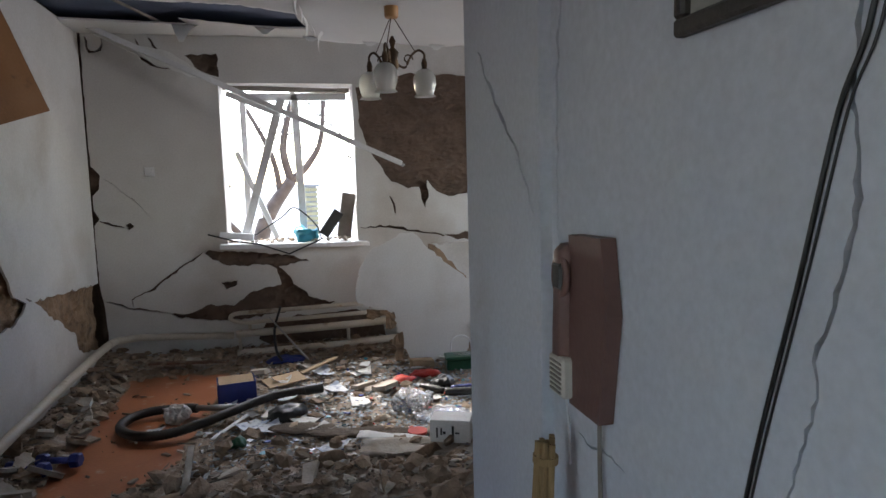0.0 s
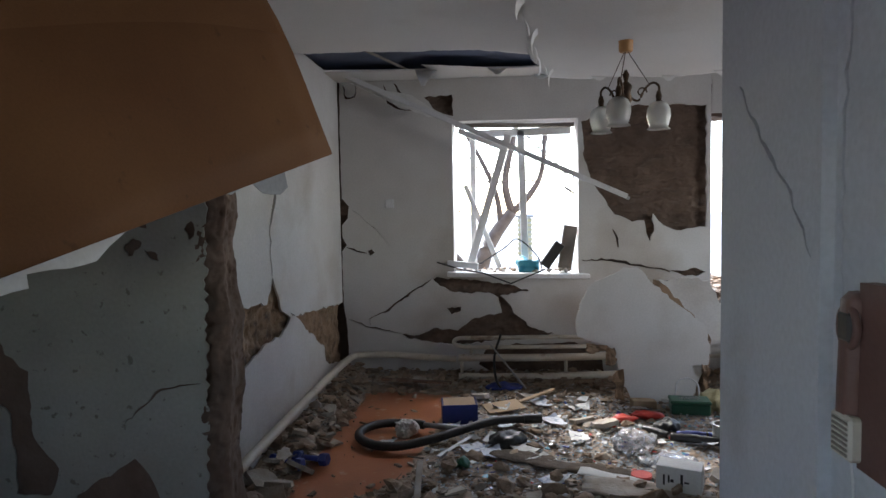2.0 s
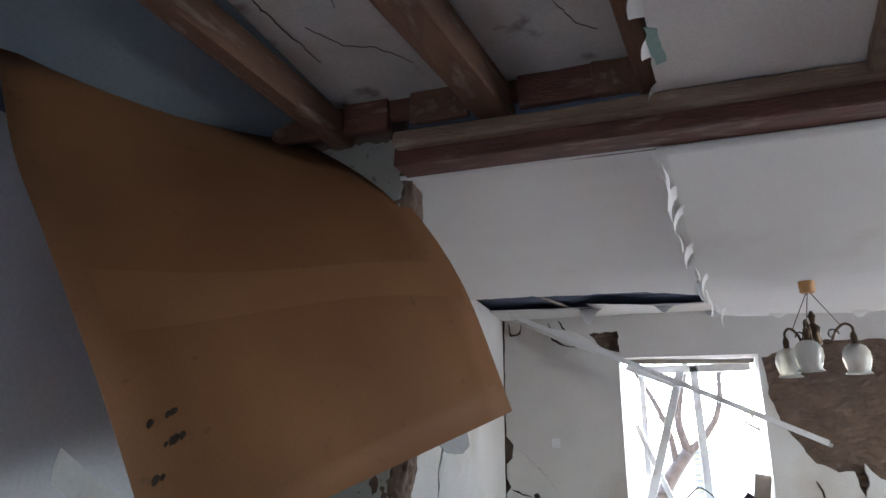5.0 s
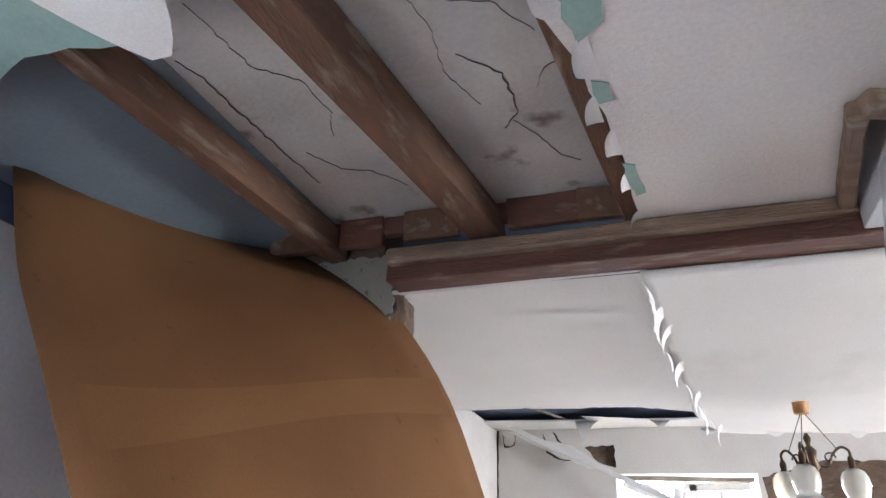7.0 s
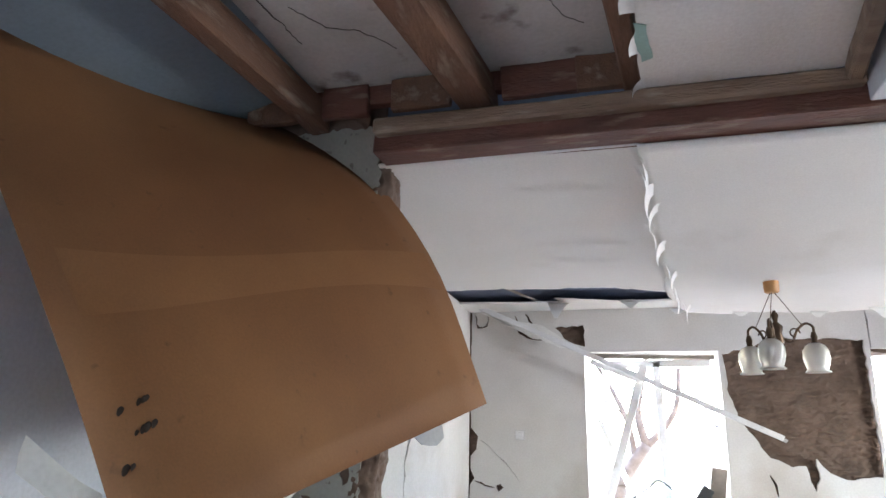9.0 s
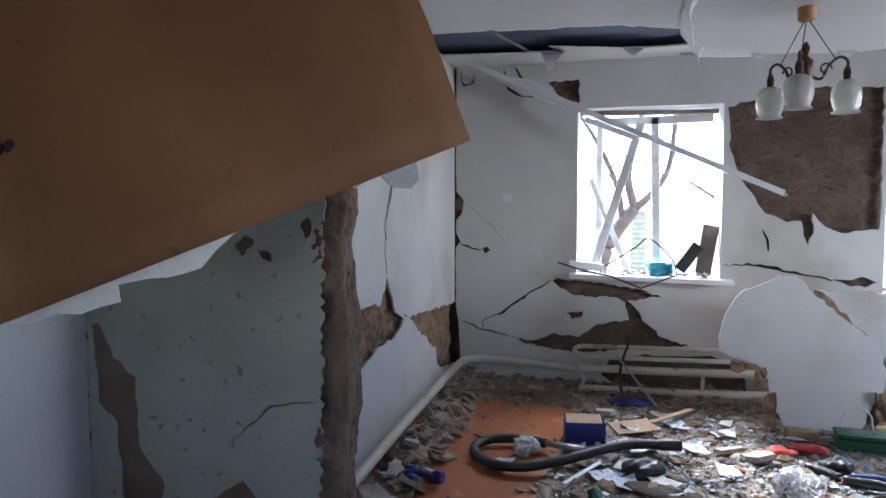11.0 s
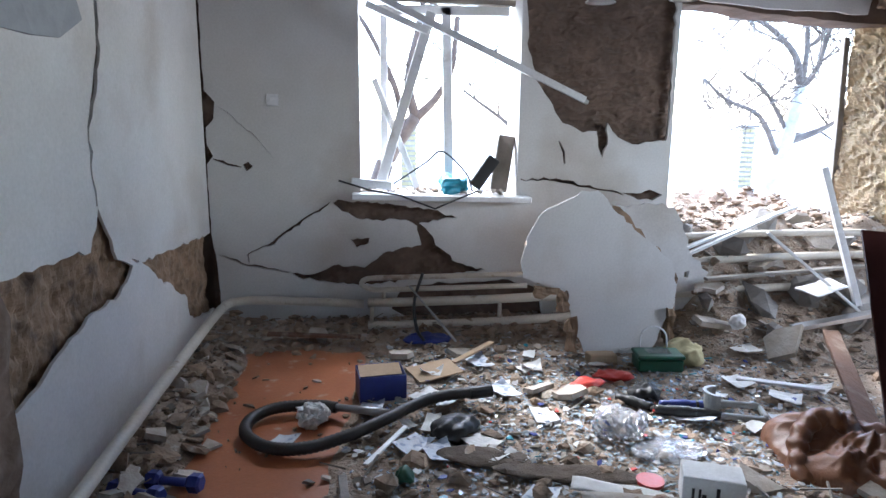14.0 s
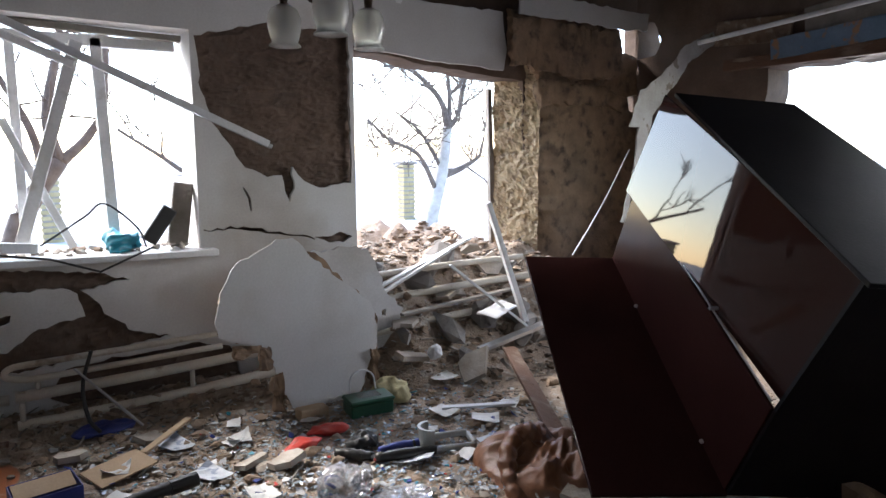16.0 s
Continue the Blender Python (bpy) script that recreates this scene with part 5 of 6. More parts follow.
def cloth_z(x, y):
    u, v = (x - 1.4) / 0.37, (y - 4.28) / 0.4
    env = max(0.0, 1 - u * u - v * v + 0.2 * noise.noise(Vector((x * 4, y * 4, 2))))
    n = noise.noise(Vector((x * 2.2, y * 2.2, 8)))
    q = Vector((x + 0.12 * n, y - 0.1 * n, 5))
    fold = 0.55 * (1 - 2 * abs(noise.noise(q * 3.4))) + 0.3 * (1 - 2 * abs(noise.noise(q * 7.0 + Vector((3, 1, 0))))) + 0.1 * (1 - 2 * abs(noise.noise(q * 16)))
    return height(x, y) + min(1.0, env) ** 0.5 * (0.06 + 0.17 * fold + 0.05 * n) - (0.03 if env <= 0.02 else 0)


me = bpy.data.meshes.new("cloth")
me.from_pydata(*[([*a], [], b) for a, b in [grid_mesh(0.95, 1.86, 3.84, 4.72, 0.009, cloth_z)]][0])
me.materials.append(ORANGE)
me.polygons.foreach_set("use_smooth", [True] * len(me.polygons))
cl = new("body_cloth", me)
cl.parent = jacket
c = curve_pts([(x, y, cloth_z(x, y) + 0.012) for x, y in ((1.04, 4.1), (1.1, 4.26), (1.24, 4.36), (1.38, 4.34))], 14)
bm = tube(c, 0.05, 16, radii=[0.03 + 0.0004 * k + 0.009 * abs(math.sin(k * 0.55)) for k in range(len(c))])
part("sleeve", rough(bm, 0.016, 18, 0, 3.0), ORANGE, jacket, "twisted leather sleeve", True)

wb.scale = (0.84, 0.84, 0.84)
gbox.scale = (0.76, 0.76, 0.76)
hous.scale = (0.72, 0.72, 0.72)
crate.scale = (0.88, 0.88, 0.88)
for o in scene.objects:
    if o not in before and o.parent is None:
        o.location.y += 0.06

# planks, pole and laths in the heap
for nm, lb, p, q, w, th, mt in (
    ("plank", "grey weathered plank on the rubble", (2.2, 5.6, 0.22), (1.62, 4.5, 0.1), 0.1, 0.03, WOOD),
    ("plank", "pale broken lath in the heap", (1.3, 6.25, 0.62), (2.35, 6.3, 0.98), 0.05, 0.02, PVC),
    ("plank", "pale broken lath in the heap", (1.25, 6.2, 0.55), (2.1, 6.25, 0.9), 0.04, 0.02, PVC),
    ("plank", "white frame bar leaning on the wall", (2.26, 5.95, 1.3), (2.66, 5.85, 0.12), 0.06, 0.04, PVC),
    ("plank", "white thin bar lying across the heap", (1.9, 5.95, 0.84), (2.66, 5.8, 0.22), 0.025, 0.02, PVC),
    ("plank", "pale broken lath in the heap", (1.5, 6.0, 0.5), (2.9, 6.1, 0.56), 0.05, 0.02, GREYWOOD),
    ("plank", "dark bent gutter piece in the heap", (2.0, 5.7, 0.22), (2.9, 5.75, 0.34), 0.08, 0.03, STEEL),
    ("plank", "thin metal rod leaning on the pipes", (-0.6, 6.25, 0.42), (-0.28, 6.05, 0.06), 0.014, 0.014, STEEL),
    ("plank", "broken board lying along the wall", (-1.6, 6.2, 0.1), (-0.95, 6.15, 0.08), 0.05, 0.02, WOOD),
):
    t = thing(nm, lb, "plank", "loose bars and boards")
    d = Vector(q) - Vector(p)
    part("board", rough(box((w, d.length, th), look(p, q) @ pose(0, 0, -d.length / 2, 90), 0.003), 0.003, 8, 2), mt, t)
cab = thing("cable", "black cable hanging over the radiator", "cable")
part("wire", tube(curve_pts([(-0.5, 6.3, 0.5), (-0.56, 6.28, 0.3), (-0.55, 6.2, 0.12), (-0.5, 6.1, 0.05)], 6), 0.012, 6), BLACK, cab, "", True)
wht = thing("white_pot", "small white broken pot in the heap", "pot")
part("pot", ball_of((0.09, 0.08, 0.09), pose(1.62, 5.74, 0.26), 0.02, 21.0), PVC, wht, "", True)
sheetm = thing("metal_sheet", "bent white metal sheet in the heap", "sheet", m=pose(2.3, 5.85, 0.46, 8, -6, 20))
part("sheet", rough(box((0.34, 0.16, 0.004), None, 0), 0.03, 4, 6, 2.0), PVC, sheetm, "", True)
remnant = thing("plaster_remnant", "white plaster remnant breaking away beside the slab", "rubble")
part("plate", rough(prism(jag([(0.84, 1.0), (1.11, 1.03), (1.29, 1.0), (1.35, 0.89), (1.43, 0.67), (1.58, 0.52), (1.53, 0.36), (1.36, 0.2), (1.2, 0.3), (1.1, 0.55), (0.95, 0.8)], 0.045, 0.016, 83), [jag([(1.4, 0.52), (1.44, 0.53), (1.43, 0.48), (1.4, 0.48)], 0.02, 0.004, 96)], 0.03, facing_y(6.12)), 0.006, 8), WHITEWASH, remnant)
part("clay_edge", rough(prism(jag([(0.82, 1.02), (0.9, 0.98), (1.06, 0.8), (1.16, 0.7), (1.1, 0.62), (0.96, 0.76), (0.82, 0.93)], 0.03, 0.012, 97), [], 0.03, facing_y(6.08)), 0.008, 14), CLAY_MID, remnant, "brown clay along the break")

# fallen ceiling rail and hanging lining
rail = thing("ceiling_rail", "pale metal ceiling profile hanging down", "rail")
a, b = Vector((-1.95, 6.42, 2.92)), Vector((0.65, 6.25, 1.72))
part("profile", box((0.05, (b - a).length, 0.028), look(a, b) @ pose(0, 0, -(b - a).length / 2, 90), 0.003), STEEL, rail)
part("lip", box((0.008, (b - a).length * 0.98, 0.045), look(a, b) @ pose(0.024, 0.008, -(b - a).length / 2, 90), 0.001), PVC, rail)
lining = thing("torn_lining", "torn grey ceiling lining hanging from the rail", "paper")
part("lining", rough(prism(jag([(-1.9, 2.86), (-1.3, 2.72), (-0.95, 2.5), (-1.15, 2.52), (-1.4, 2.62), (-1.75, 2.78)], 0.06, 0.008, 84), [], 0.004, facing_y(6.45)), 0.012, 5), PAPER, lining)
sw = thing("light_switch", "small white wall switch plate", "switch", m=pose(-1.56, 6.596, 1.72))
part("plate", box((0.085, 0.012, 0.085), None, 0.004), PVC, sw)
part("rocker", box((0.04, 0.008, 0.05), pose(0, -0.008, 0), 0.002), PVC, sw)

# chandelier
CX, CY = 0.32, 4.6
ch = thing("chandelier", "antique brass chandelier with frosted glass shades", "lamp", m=pose(CX, CY, 0))
part("ceiling_cup", tube([(0, 0, 2.705), (0, 0, 2.69), (0, 0, 2.62), (0, 0, 2.61)], 0.04, 18, radii=[0.042, 0.046, 0.044, 0.036]), LIGHTWOOD, ch, "pale wooden ceiling cup", True)
part("stem", tube([(0, 0, 2.5), (0, 0, 2.47), (0, 0, 2.43), (0, 0, 2.4), (0, 0, 2.36), (0, 0, 2.31), (0, 0, 2.28), (0, 0, 2.25)], 0.03, 12, radii=[0.008, 0.022, 0.012, 0.04, 0.03, 0.042, 0.015, 0.004]), BRASS, ch, "", True)
for ang in (248, 8, 128):
    c, s_ = math.cos(radians(ang)), math.sin(radians(ang))
    arm = part("arm", tube(curve_pts([(0.02 * c, 0.02 * s_, 2.33), (0.08 * c, 0.08 * s_, 2.31), (0.12 * c, 0.12 * s_, 2.38), (0.17 * c, 0.17 * s_, 2.42), (0.21 * c, 0.21 * s_, 2.4), (0.21 * c, 0.21 * s_, 2.35)], 6), 0.008, 8), BRASS, ch, "", True)
    scroll = [(0.1 + 0.035 * math.cos(a) * (1 - a / 9), 2.36 + 0.035 * math.sin(a) * (1 - a / 9)) for a in [k * 0.55 for k in range(13)]]
    part("scroll", tube([(r * c, r * s_, z) for r, z in scroll], 0.005, 6), BRASS, ch, "small brass scroll", True)
    part("cord", tube([(0.015 * c, 0.015 * s_, 2.61), (0.15 * c, 0.15 * s_, 2.41)], 0.0028, 5), BRASS, ch)
    part("holder", tube([(0.21 * c, 0.21 * s_, 2.37), (0.21 * c, 0.21 * s_, 2.34), (0.21 * c, 0.21 * s_, 2.31), (0.21 * c, 0.21 * s_, 2.285)], 0.02, 12, radii=[0.012, 0.02, 0.016, 0.034]), BRASS, ch, "", True)
    bm = tube([(0.21 * c, 0.21 * s_, z) for z in (2.3, 2.285, 2.255, 2.21, 2.17, 2.145, 2.13)], 0.05, 20, radii=[0.03, 0.054, 0.07, 0.073, 0.064, 0.055, 0.07], cap=False)
    for v in bm.verts:
        axis = Vector((0.21 * c, 0.21 * s_, v.co.z))
        v.co = axis + (v.co - axis) * (1 + 0.05 * math.cos(10 * math.atan2(v.co.y - axis.y, v.co.x - axis.x)))
    ob = part("shade", bm, FROST, ch, "frosted glass shade with a flared rim", True)
    sm = ob.modifiers.new("thick", "SOLIDIFY")
    sm.thickness = 0.003
    part("bulb", tube([(0.21 * c, 0.21 * s_, z) for z in (2.285, 2.25, 2.22, 2.19, 2.18)], 0.02, 10, radii=[0.012, 0.014, 0.026, 0.02, 0.004]), PVC, ch, "", True)


# torn paper curls
def curl(bm, at, way, side, length, width, bend, drop):
    """One strip of torn paper that bends over as it hangs."""
    at, way, side = Vector(at), Vector(way).normalized(), Vector(side).normalized()
    rows = []
    n = 6
    for i in range(n + 1):
        t = i / n
        a = bend * t
        p = at + way * (length * math.sin(a) / max(bend, 0.01)) + Vector((0, 0, -drop * (1 - math.cos(a))))
        w = width * (1 - 0.85 * t ** 1.4) / 2
        rows.append((bm.verts.new(p - side * w), bm.verts.new(p + side * w)))
    for r0, r1 in zip(rows, rows[1:]):
        bm.faces.new((r0[0], r0[1], r1[1], r1[0]))


bm = bmesh.new()
rng = random.Random(55)
for x, y in ((-0.45, 2.9), (-0.44, 3.05), (-0.45, 3.25), (-0.41, 3.45), (-0.39, 3.7), (-0.36, 3.95), (-0.31, 4.2), (-0.27, 4.45), (-0.24, 4.7), (-0.2, 4.95), (-0.16, 5.2), (-0.1, 5.5)):
    sx = rng.choice((-1, 1))
    curl(bm, (x + 0.05 * sx, y, sag(x, y) - 0.02), (-sx, rng.uniform(-0.4, 0.4), 0), (0.2, 1, 0), rng.uniform(0.09, 0.15), rng.uniform(0.1, 0.2), rng.uniform(1.6, 2.7), 0.1)
for x, y, ln in ((-1.12, 6.2, 0.3), (-0.5, 6.2, 0.12), (-0.1, 5.75, 0.12), (0.3, 5.72, 0.1), (0.9, 5.78, 0.16), (1.2, 5.65, 0.14)):
    curl(bm, (x, y, 2.89 if y > 6 else sag(x, y) - 0.002), (rng.uniform(-0.5, 0.5), -0.6, 0), (1, 0.2, 0), ln, 0.22, rng.uniform(1.0, 1.8), ln * 0.7)
tagged(part("ceiling", bm, CEILPAPER, None, "", True), "torn white paper curls hanging from the ceiling joint", "ceiling", kind="structure")
flap1 = prism(jag([(-1.15, 6.0), (-0.35, 6.15), (-0.62, 6.2), (-0.95, 6.3), (-1.1, 6.22)], 0.08, 0.015, 85), [], 0.004, pose(0, 0, 2.86, 0, 2, 0))
tagged(part("ceiling", flap1, CEILPAPER), "torn flap of ceiling paper across the gap", "ceiling", kind="structure")
lathe = merge(tube([(-1.6, 4.9, 2.86), (-1.32, 6.3, 2.93)], 0.012, 6), tube([(-0.5, 5.05, 2.84), (-0.42, 5.6, 2.9)], 0.006, 5))
tagged(part("ceiling", lathe, GREYWOOD), "bare lath in the ceiling gap", "ceiling", kind="structure")
bm = bmesh.new()
for x, y, ln, w in ((-0.53, 1.62, 0.09, 0.2), (-0.54, 1.86, 0.07, 0.14), (-0.5, 2.05, 0.07, 0.16), (-0.47, 2.3, 0.07, 0.14), (-0.45, 2.6, 0.08, 0.12), (-0.58, 1.35, 0.12, 0.26)):
    curl(bm, (x, y, 3.027), (-1, 0.2, 0), (0.1, 1, 0), ln, w, 1.6, 0.04)
tagged(part("ceiling", bm, CEILPAPER, None, "", True), "torn curled edge of hall ceiling paper", "ceiling", kind="structure")
green_edge = prism(jag([(-0.62, 1.2), (-0.5, 1.25), (-0.49, 1.5), (-0.57, 1.56)], 0.05, 0.01, 86), [], 0.003, pose(0, 0, 3.022))
prism(jag([(-0.55, 1.72), (-0.5, 1.74), (-0.49, 1.82), (-0.54, 1.83)], 0.04, 0.008, 89), [], 0.003, pose(0, 0, 3.022), green_edge)
prism(jag([(-0.5, 2.18), (-0.46, 2.2), (-0.43, 2.4), (-0.47, 2.42)], 0.04, 0.008, 90), [], 0.003, pose(0, 0, 3.022), green_edge)
tagged(part("ceiling", green_edge, GREENLAYER), "pale green underlayer at the torn ceiling edge", "ceiling", kind="structure")
green_w = prism(jag([(-2.58, 0.7), (-1.6, 0.7), (-1.58, 1.12), (-1.68, 1.19), (-1.85, 1.15), (-2.0, 1.15), (-2.14, 1.2), (-2.58, 1.36)], 0.07, 0.015, 87), [], 0.003, pose(0, 0, 2.99))
tagged(part("ceiling", green_w, GREENLAYER), "pale green underlayer sheet above the hall", "ceiling", kind="structure")
bm = bmesh.new()
curl(bm, (-1.62, 0.86, 2.98), (0.05, 1, 0), (1, 0, 0), 0.44, 0.42, 1.0, 0.05)
tagged(part("ceiling", bm, CEILPAPER, None, "", True), "white torn paper over the green sheet", "ceiling", kind="structure")

# paper behind the hanging board
edge = Vector((0.52, 1.26, 0)).normalized()
behind = Matrix(((edge.x, 0, -edge.y, -1.7), (edge.y, 0, edge.x, 1.6), (0, 1, 0, 0), (0, 0, 0, 1)))
for k, poly in enumerate(([(-0.13, 1.73), (-0.16, 1.65), (-0.08, 1.57), (-0.05, 1.5), (0.03, 1.5), (0.02, 1.6), (-0.06, 1.66)], [(0.02, 1.52), (0.06, 1.44), (0.26, 1.46), (0.25, 1.56)], [(0.2, 1.6), (0.24, 1.49), (0.44, 1.51), (0.52, 1.58), (0.72, 1.73)], [(0.86, 1.76), (0.88, 1.71), (0.92, 1.695), (0.96, 1.715), (0.97, 1.78)], [(0.99, 1.8), (1.02, 1.735), (1.07, 1.705), (1.16, 1.7), (1.2, 1.73), (1.18, 1.82)])):
    bm = rough(prism(jag(poly, 0.04, 0.006, 88 + k), [], 0.003, behind), 0.012, 5)
    if k == 0:
        for v in bm.verts:
            v.co.x -= 0.02 + 0.36 * max(0.0, v.co.z - 1.46)
    part("paper", bm, PAPER if k < 3 else SHADEPAPER, board, "torn white paper on the back" if k < 3 else "torn paper greyed for its shaded side")

# ---- hall things ----
ic = thing("intercom", "brown wall intercom with a handset", "intercom")
part("body", prism([(1.86, 1.495), (1.67, 1.5), (1.635, 1.32), (1.68, 1.045), (1.86, 1.045)], [], 0.04, facing_x(0.328, -1)), METERPINK, ic)
part("handset", rough(box((0.06, 0.08, 0.36), pose(0.295, 1.895, 1.29, 3), 0.02), 0.004, 12, 2), METERPINK, ic, "brown handset", True)
ring = tube([(0.275, 1.885 + 0.042 * math.cos(k * math.tau / 16), 1.385 + 0.05 * math.sin(k * math.tau / 16)) for k in range(17)], 0.01, 8)
part("earpiece_ring", ring, METERPINK, ic, "dark earpiece ring", True)
part("earpiece", box((0.02, 0.06, 0.075), pose(0.27, 1.885, 1.385), 0.01), RUBBER, ic)
grille = part("grille", box((0.07, 0.1, 0.11), pose(0.295, 1.89, 1.115), 0.008), PIPE, ic, "cream plastic grille")
for k in range(7):
    part("slot", box((0.004, 0.075, 0.005), pose(0.258, 1.885, 1.076 + 0.013 * k), 0), GREYWOOD, grille)
part("wire", tube(curve_pts([(0.31, 1.72, 1.05), (0.315, 1.73, 0.95), (0.31, 1.71, 0.8), (0.315, 1.69, 0.5)], 5), 0.006, 6), GREYWOOD, ic, "grey wire pair", True)
part("wire", tube(curve_pts([(0.3, 1.92, 1.07), (0.315, 1.93, 0.97), (0.31, 1.91, 0.85)], 5), 0.0035, 6), PVC, ic, "", True)
cable = thing("power_cable", "black power cable fixed along the wall", "cable")
part("wire", tube(curve_pts([(0.325, 0.95, 2.9), (0.325, 1.02, 2.1), (0.325, 1.06, 1.795), (0.325, 1.105, 1.675), (0.325, 1.16, 1.455), (0.325, 1.25, 1.11), (0.325, 1.3, 0.8), (0.325, 1.33, 0.1)], 6), 0.0036, 8), BLACK, cable, "", True)
part("wire", tube(curve_pts([(0.327, 0.94, 2.9), (0.327, 1.01, 2.1), (0.327, 1.048, 1.795), (0.327, 1.095, 1.675), (0.327, 1.152, 1.455), (0.327, 1.243, 1.11), (0.327, 1.295, 0.8)], 6), 0.002, 8), BLACK, cable, "", True).location.y = -0.002
pic = thing("picture_frame", "dark framed picture hanging on the wall", "picture")
for y0, z0, sy, sz in ((1.13, 1.845, 0.62, 0.03), (1.13, 2.295, 0.62, 0.03), (1.425, 2.07, 0.03, 0.42), (0.835, 2.07, 0.03, 0.42)):
    part("frame_bar", box((0.024, sy, sz), pose(0.317, y0, z0), 0.005), FRAMEWOOD, pic)
part("print", box((0.006, 0.56, 0.42), pose(0.323, 1.13, 2.07), 0), STUBPAINT, pic, "faded pale print")
broom = thing("reed_bundle", "tied bundle of yellow reeds leaning on the wall", "broom")
rng = random.Random(66)
for k in range(13):
    a = k * 2.4
    ox, oy = 0.02 * math.sqrt(k / 13) * math.cos(a), 0.02 * math.sqrt(k / 13) * math.sin(a)
    part("reed", tube([(0.135 + ox, 1.6 + oy, 1.075 + rng.uniform(-0.015, 0.01)), (0.11 + ox * 1.5, 1.61 + oy * 1.5, 0.5), (0.08 + ox * 2, 1.62 + oy * 2, 0.0)], 0.0065, 6), STRAW, broom)
part("band", tube([(0.134, 1.6, 1.045), (0.133, 1.6, 1.03)], 0.026, 14), STRAW, broom)

EYE0 = Vector((-0.334, 0.423, 1.606))
closer = Matrix.Translation(EYE0) @ Matrix.Diagonal((0.819, 0.819, 0.819, 1)) @ Matrix.Translation(-EYE0)
for t in (ic, cable, pic):
    t.matrix_world = closer
hang = Matrix.Translation((0.328, 1.8, 1.27))
ic.matrix_world = closer @ hang @ Matrix.Diagonal((0.9, 0.86, 0.91, 1)) @ hang.inverted() @ Matrix.Translation((0, -0.012, -0.012))

# ---- wardrobe side ----
rag = thing("torn_lining", "torn dusty ceiling lining hanging from the roof corner", "paper")
part("lining", rough(prism(jag([(3.5, 1.9), (3.62, 2.2), (3.95, 2.4), (4.2, 2.62), (4.6, 2.78), (4.66, 2.7), (4.3, 2.5), (4.05, 2.25), (3.78, 2.0), (3.66, 1.6), (3.5, 1.1), (3.42, 1.1), (3.58, 1.6), (3.62, 1.9)], 0.07, 0.015, 95), [], 0.006, facing_y(5.62)), 0.02, 4), GREYPLASTER, rag)
wire = thing("cable", "pale cable hanging down the clay wall", "cable")
part("wire", tube(curve_pts([(3.6, 5.7, 1.71), (3.36, 5.7, 1.36), (3.16, 5.7, 1.1), (2.93, 5.68, 0.86)], 6), 0.006, 6), PVC, wire, "", True)
pole = thing("ceiling_rail", "pale metal profile hanging under the roof", "rail", kind="structure")
part("profile", tube([(4.2, 5.5, 2.62), (4.6, 3.6, 2.86)], 0.02, 6), PVC, pole)
blue_board = rough(box((0.03, 0.95, 0.17), pose(EAST - 0.11, 4.62, 2.58, -4), 0.005), 0.008, 7, 3, 5.0)
tagged(part("roof_board", blue_board, PEELBLUE), "peeling blue painted board under the roof edge", "board", kind="structure")
for k, (y, z, lean_) in enumerate(((5.3, 2.74, 4), (4.5, 2.78, -6), (3.6, 2.75, 3))):
    tagged(part("roof_board", rough(box((0.03, 0.7, 0.22), pose(EAST - 0.06, y, z, lean_), 0.005), 0.006, 7, 3, k), (WOOD_X, GREYWOOD, WOOD_X)[k]), "broken board under the roof edge", "board", kind="structure")
for k, (x, y, z, sc) in enumerate(((2.3, 3.3, 0.0, 3.2), (2.75, 3.1, 0.0, 3.0), (2.0, 3.0, 0.0, 2.0))):
    ob = tagged(new("clay_block", CHUNKS[k]), "big fallen block of clay wall", "rubble", "big clay blocks")
    ob.matrix_world = Matrix.LocRotScale((x, y, z + 0.14), turned(random.Random(k), 0.2).to_euler(), (sc, sc * 0.9, sc * 1.5))


# ---- outdoor things ----
def branch(bm, twigs, p, way, length, r, depth, rng, thin=0.004):
    pts, rad_ = [p], [r]
    q, w = p.copy(), way.copy()
    n = 5
    for i in range(n):
        w = (w + Vector((rng.gauss(0, 0.16), rng.gauss(0, 0.16), rng.gauss(0.03, 0.12)))).normalized()
        q = q + w * length / n
        pts.append(q.copy())
        rad_.append(r * (1 - 0.5 * (i + 1) / n))
    tube(pts, r, 7 if depth > 1 else 4, bm if depth > 1 else twigs, rad_)
    if depth:
        for k in range(rng.randint(2, 4) if depth > 1 else rng.randint(6, 9)):
            i = rng.randint(2, n)
            side = (w + Vector((rng.gauss(0, 0.75), rng.gauss(0, 0.75), rng.gauss(0.2, 0.45)))).normalized()
            branch(bm, twigs, pts[i].copy(), side, length * rng.uniform(0.5, 0.75), max(thin, rad_[i] * 0.62), depth - 1, rng, thin)


def tree(x, y, way, length, r, seed, material, label, thin=0.01):
    t = thing("tree", label, "tree")
    rng = random.Random(seed)
    limbs, twigs = bmesh.new(), bmesh.new()
    branch(limbs, twigs, Vector((x, y, -0.35)), Vector(way).normalized(), length, r, 4, rng, thin)
    part("trunk", limbs, material, t, "", True)
    part("crown", twigs, material, t, "bare thin twigs")


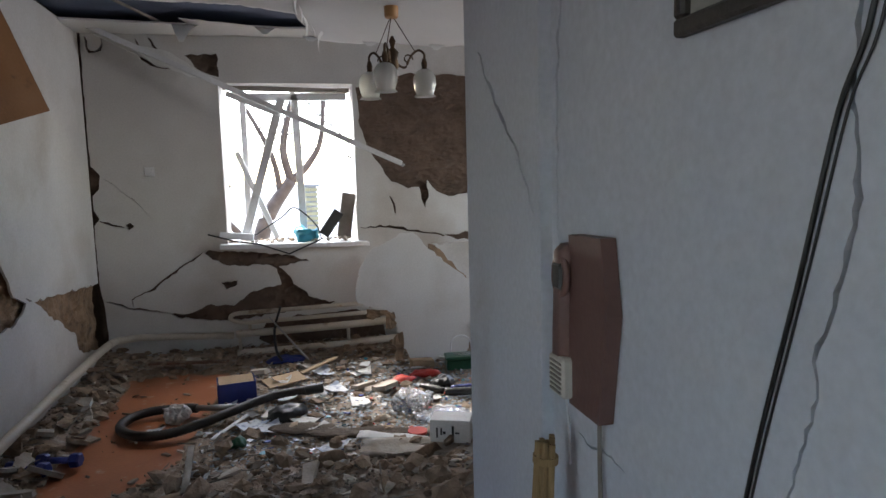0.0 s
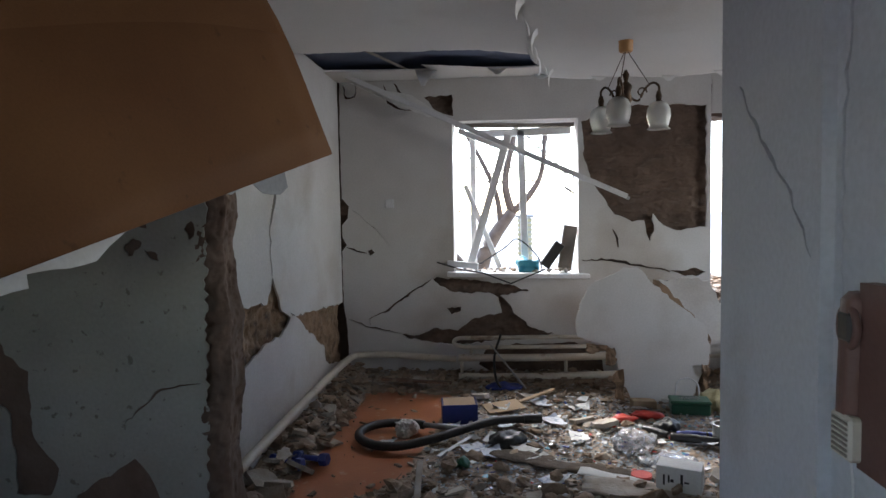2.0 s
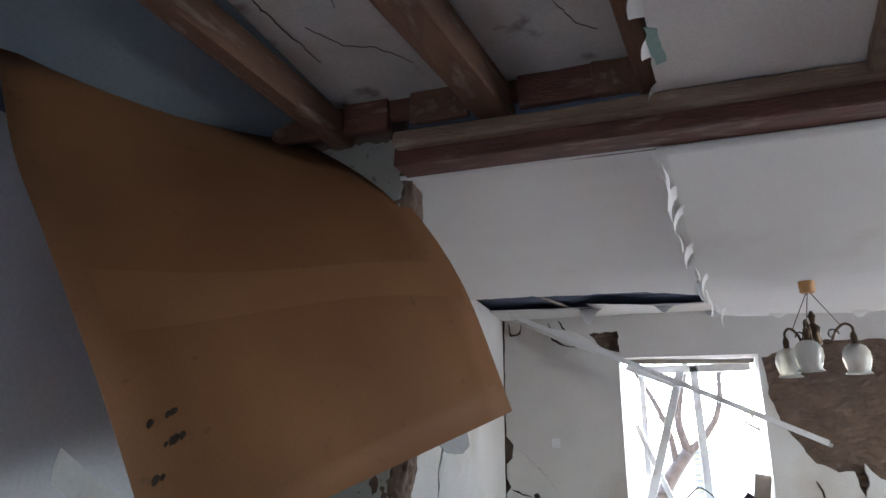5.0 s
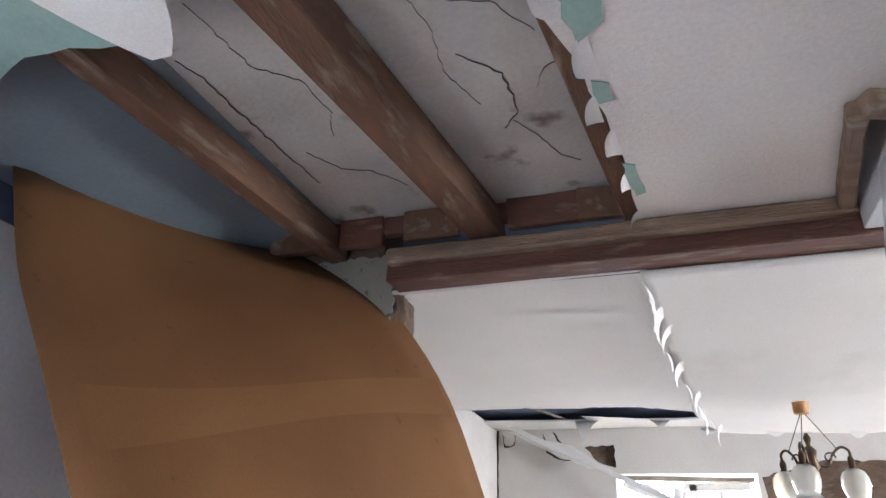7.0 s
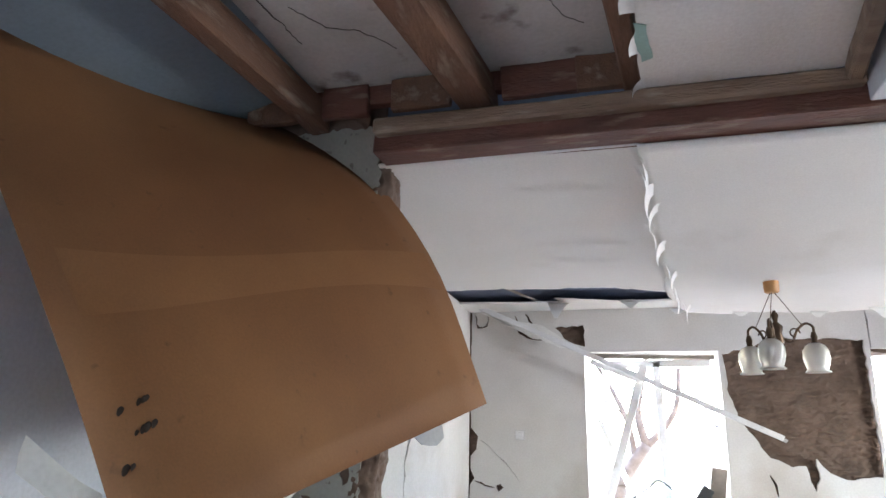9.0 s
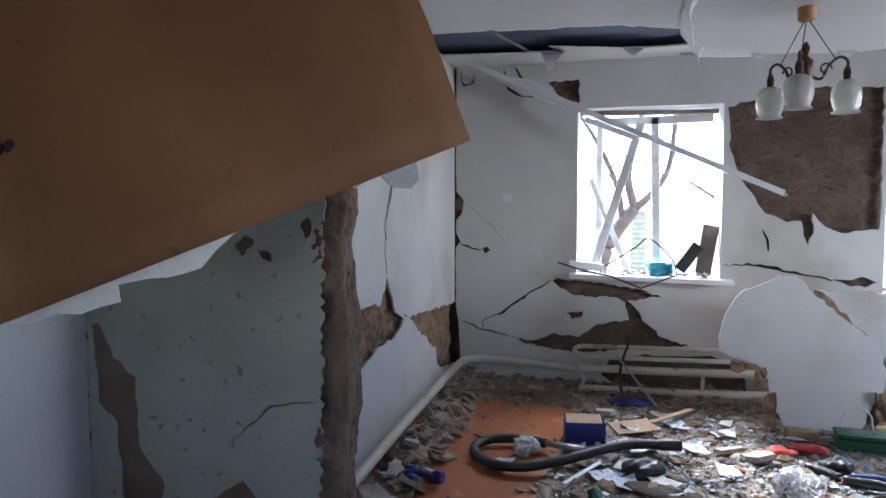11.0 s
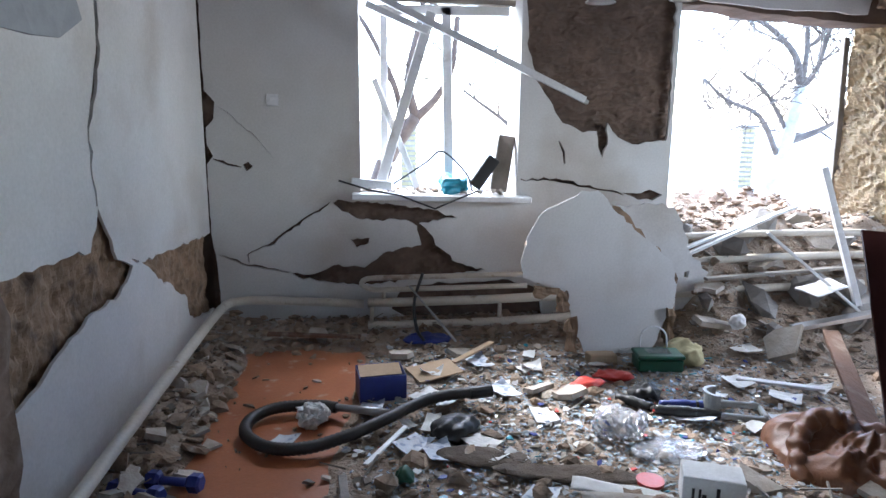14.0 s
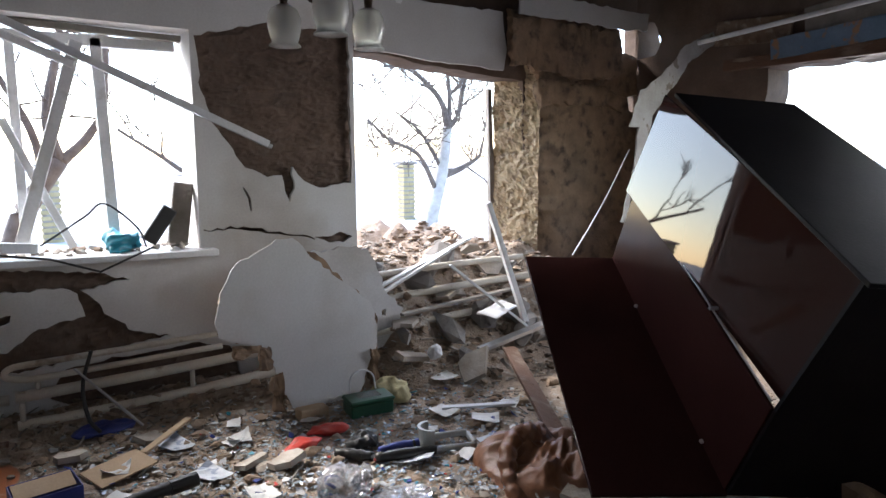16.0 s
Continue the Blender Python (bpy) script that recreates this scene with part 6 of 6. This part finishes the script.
LIMED = mat("limed_bark", (0.5, 0.48, 0.45), (0.34, 0.32, 0.3), 6.0, 0.9, 0.5, 40)
t = thing("tree", "bare gnarled fruit tree outside the window", "tree")
rng = random.Random(5)
limbs, twigs = bmesh.new(), bmesh.new()
tube(curve_pts([(-1.05, 9.3, -0.35), (-0.8, 9.3, 0.8), (-0.64, 9.3, 1.22), (-0.36, 9.3, 1.62)], 5), 0.1, 9, limbs, [0.13 - 0.0035 * k for k in range(16)])
for pts, r in (([(-0.36, 9.3, 1.6), (-0.44, 9.28, 2.05), (-0.3, 9.3, 2.7), (-0.22, 9.3, 3.3)], 0.06), ([(-0.36, 9.3, 1.6), (-0.1, 9.32, 1.86), (0.06, 9.3, 2.2), (0.12, 9.3, 3.0)], 0.055), ([(-0.5, 9.3, 1.42), (-0.58, 9.26, 1.9), (-0.86, 9.25, 2.5), (-1.2, 9.2, 3.0)], 0.045), ([(-0.85, 9.3, 0.7), (-1.3, 9.2, 1.3), (-1.5, 9.2, 2.2)], 0.05)):
    c = curve_pts(pts, 5)
    tube(c, r, 7, limbs, [r * (1 - 0.6 * k / len(c)) for k in range(len(c))])
    for k in range(6):
        p = c[rng.randint(5, len(c) - 1)]
        branch(limbs, twigs, p.copy(), Vector((rng.gauss(0, 0.7), rng.gauss(0, 0.4), rng.gauss(0.5, 0.5))).normalized(), rng.uniform(0.3, 0.7), 0.012, 1, rng)
part("trunk", limbs, BARK, t, "", True)
part("crown", twigs, BARK, t, "bare thin twigs")
t = thing("tree", "bare fruit tree with a whitewashed trunk", "tree")
rng = random.Random(21)
limbs, twigs = bmesh.new(), bmesh.new()
c = curve_pts([(6.9, 14.0, -0.35), (7.05, 14.0, 0.3), (7.36, 14.0, 1.36), (7.5, 14.0, 2.3)], 5)
part("trunk", tube(c, 0.15, 10, radii=[0.2 - 0.006 * k for k in range(len(c))]), LIMED, t, "whitewashed trunk", True)
for pts, r in (([(7.5, 14, 2.25), (7.3, 14, 2.9), (6.6, 14.1, 3.5), (5.9, 14, 3.5)], 0.08), ([(7.5, 14, 2.25), (7.8, 14, 2.6), (8.0, 14, 3.4), (8.4, 14, 4.2)], 0.07), ([(7.5, 14, 2.2), (7.55, 14, 3.0), (7.4, 14, 4.2)], 0.07), ([(7.2, 14, 0.9), (6.6, 13.8, 1.7), (5.9, 13.8, 2.0), (5.4, 13.8, 2.4)], 0.06), ([(7.3, 14, 1.2), (7.9, 14, 1.4), (8.4, 14, 1.65)], 0.09), ([(7.35, 14, 1.4), (6.9, 14.2, 2.2), (6.3, 14.2, 2.6)], 0.05)):
    c = curve_pts(pts, 5)
    tube(c, r, 7, limbs, [r * (1 - 0.6 * k / len(c)) for k in range(len(c))])
    for k in range(7):
        p = c[rng.randint(4, len(c) - 1)]
        branch(limbs, twigs, p.copy(), Vector((rng.gauss(0, 0.7), rng.gauss(0, 0.4), rng.gauss(0.3, 0.5))).normalized(), rng.uniform(0.5, 1.1), 0.024, 2, rng, 0.011)
part("bough", limbs, BARK, t, "", True)
part("crown", twigs, BARK, t, "bare thin twigs")
tree(2.6, 13.0, (0.0, 0.1, 1.0), 2.4, 0.12, 12, BARK, "bare tree in the yard", 0.012)
tree(13.5, 9.0, (-0.1, 0.1, 1.0), 2.6, 0.16, 13, BARK, "bare tree in the yard", 0.012)
tree(-4.5, 22.0, (0.0, 0, 1.0), 3.0, 0.2, 14, BARK, "bare tree at the far side of the yard", 0.016)
for px, py in ((0.12, 19.5), (9.75, 19.5)):
    t = thing("gate_pillar", "yellow brick gate pillar with a cap", "pillar", "gate pillars")
    bm = bmesh.new()
    for c in range(13):
        for k in range(4):
            ang = k * 90
            box((0.2, 0.1, 0.09), pose(px, py, -0.28 + c * 0.136) @ pose(0, 0, 0, 0, 0, ang) @ pose(-0.105 + 0.01 * (c % 2), -0.16, 0), 0.004, bm)
            box((0.2, 0.1, 0.09), pose(px, py, -0.28 + c * 0.136) @ pose(0, 0, 0, 0, 0, ang) @ pose(0.105, -0.16, 0), 0.004, bm)
    part("brickwork", bm, YELLOWBRICK, t)
    part("mortar", box((0.36, 0.36, 1.8), pose(px, py, 0.53), 0), CONCRETE, t)
    part("cap", box((0.52, 0.52, 0.07), pose(px, py, 1.47), 0.015), CONCRETE, t)
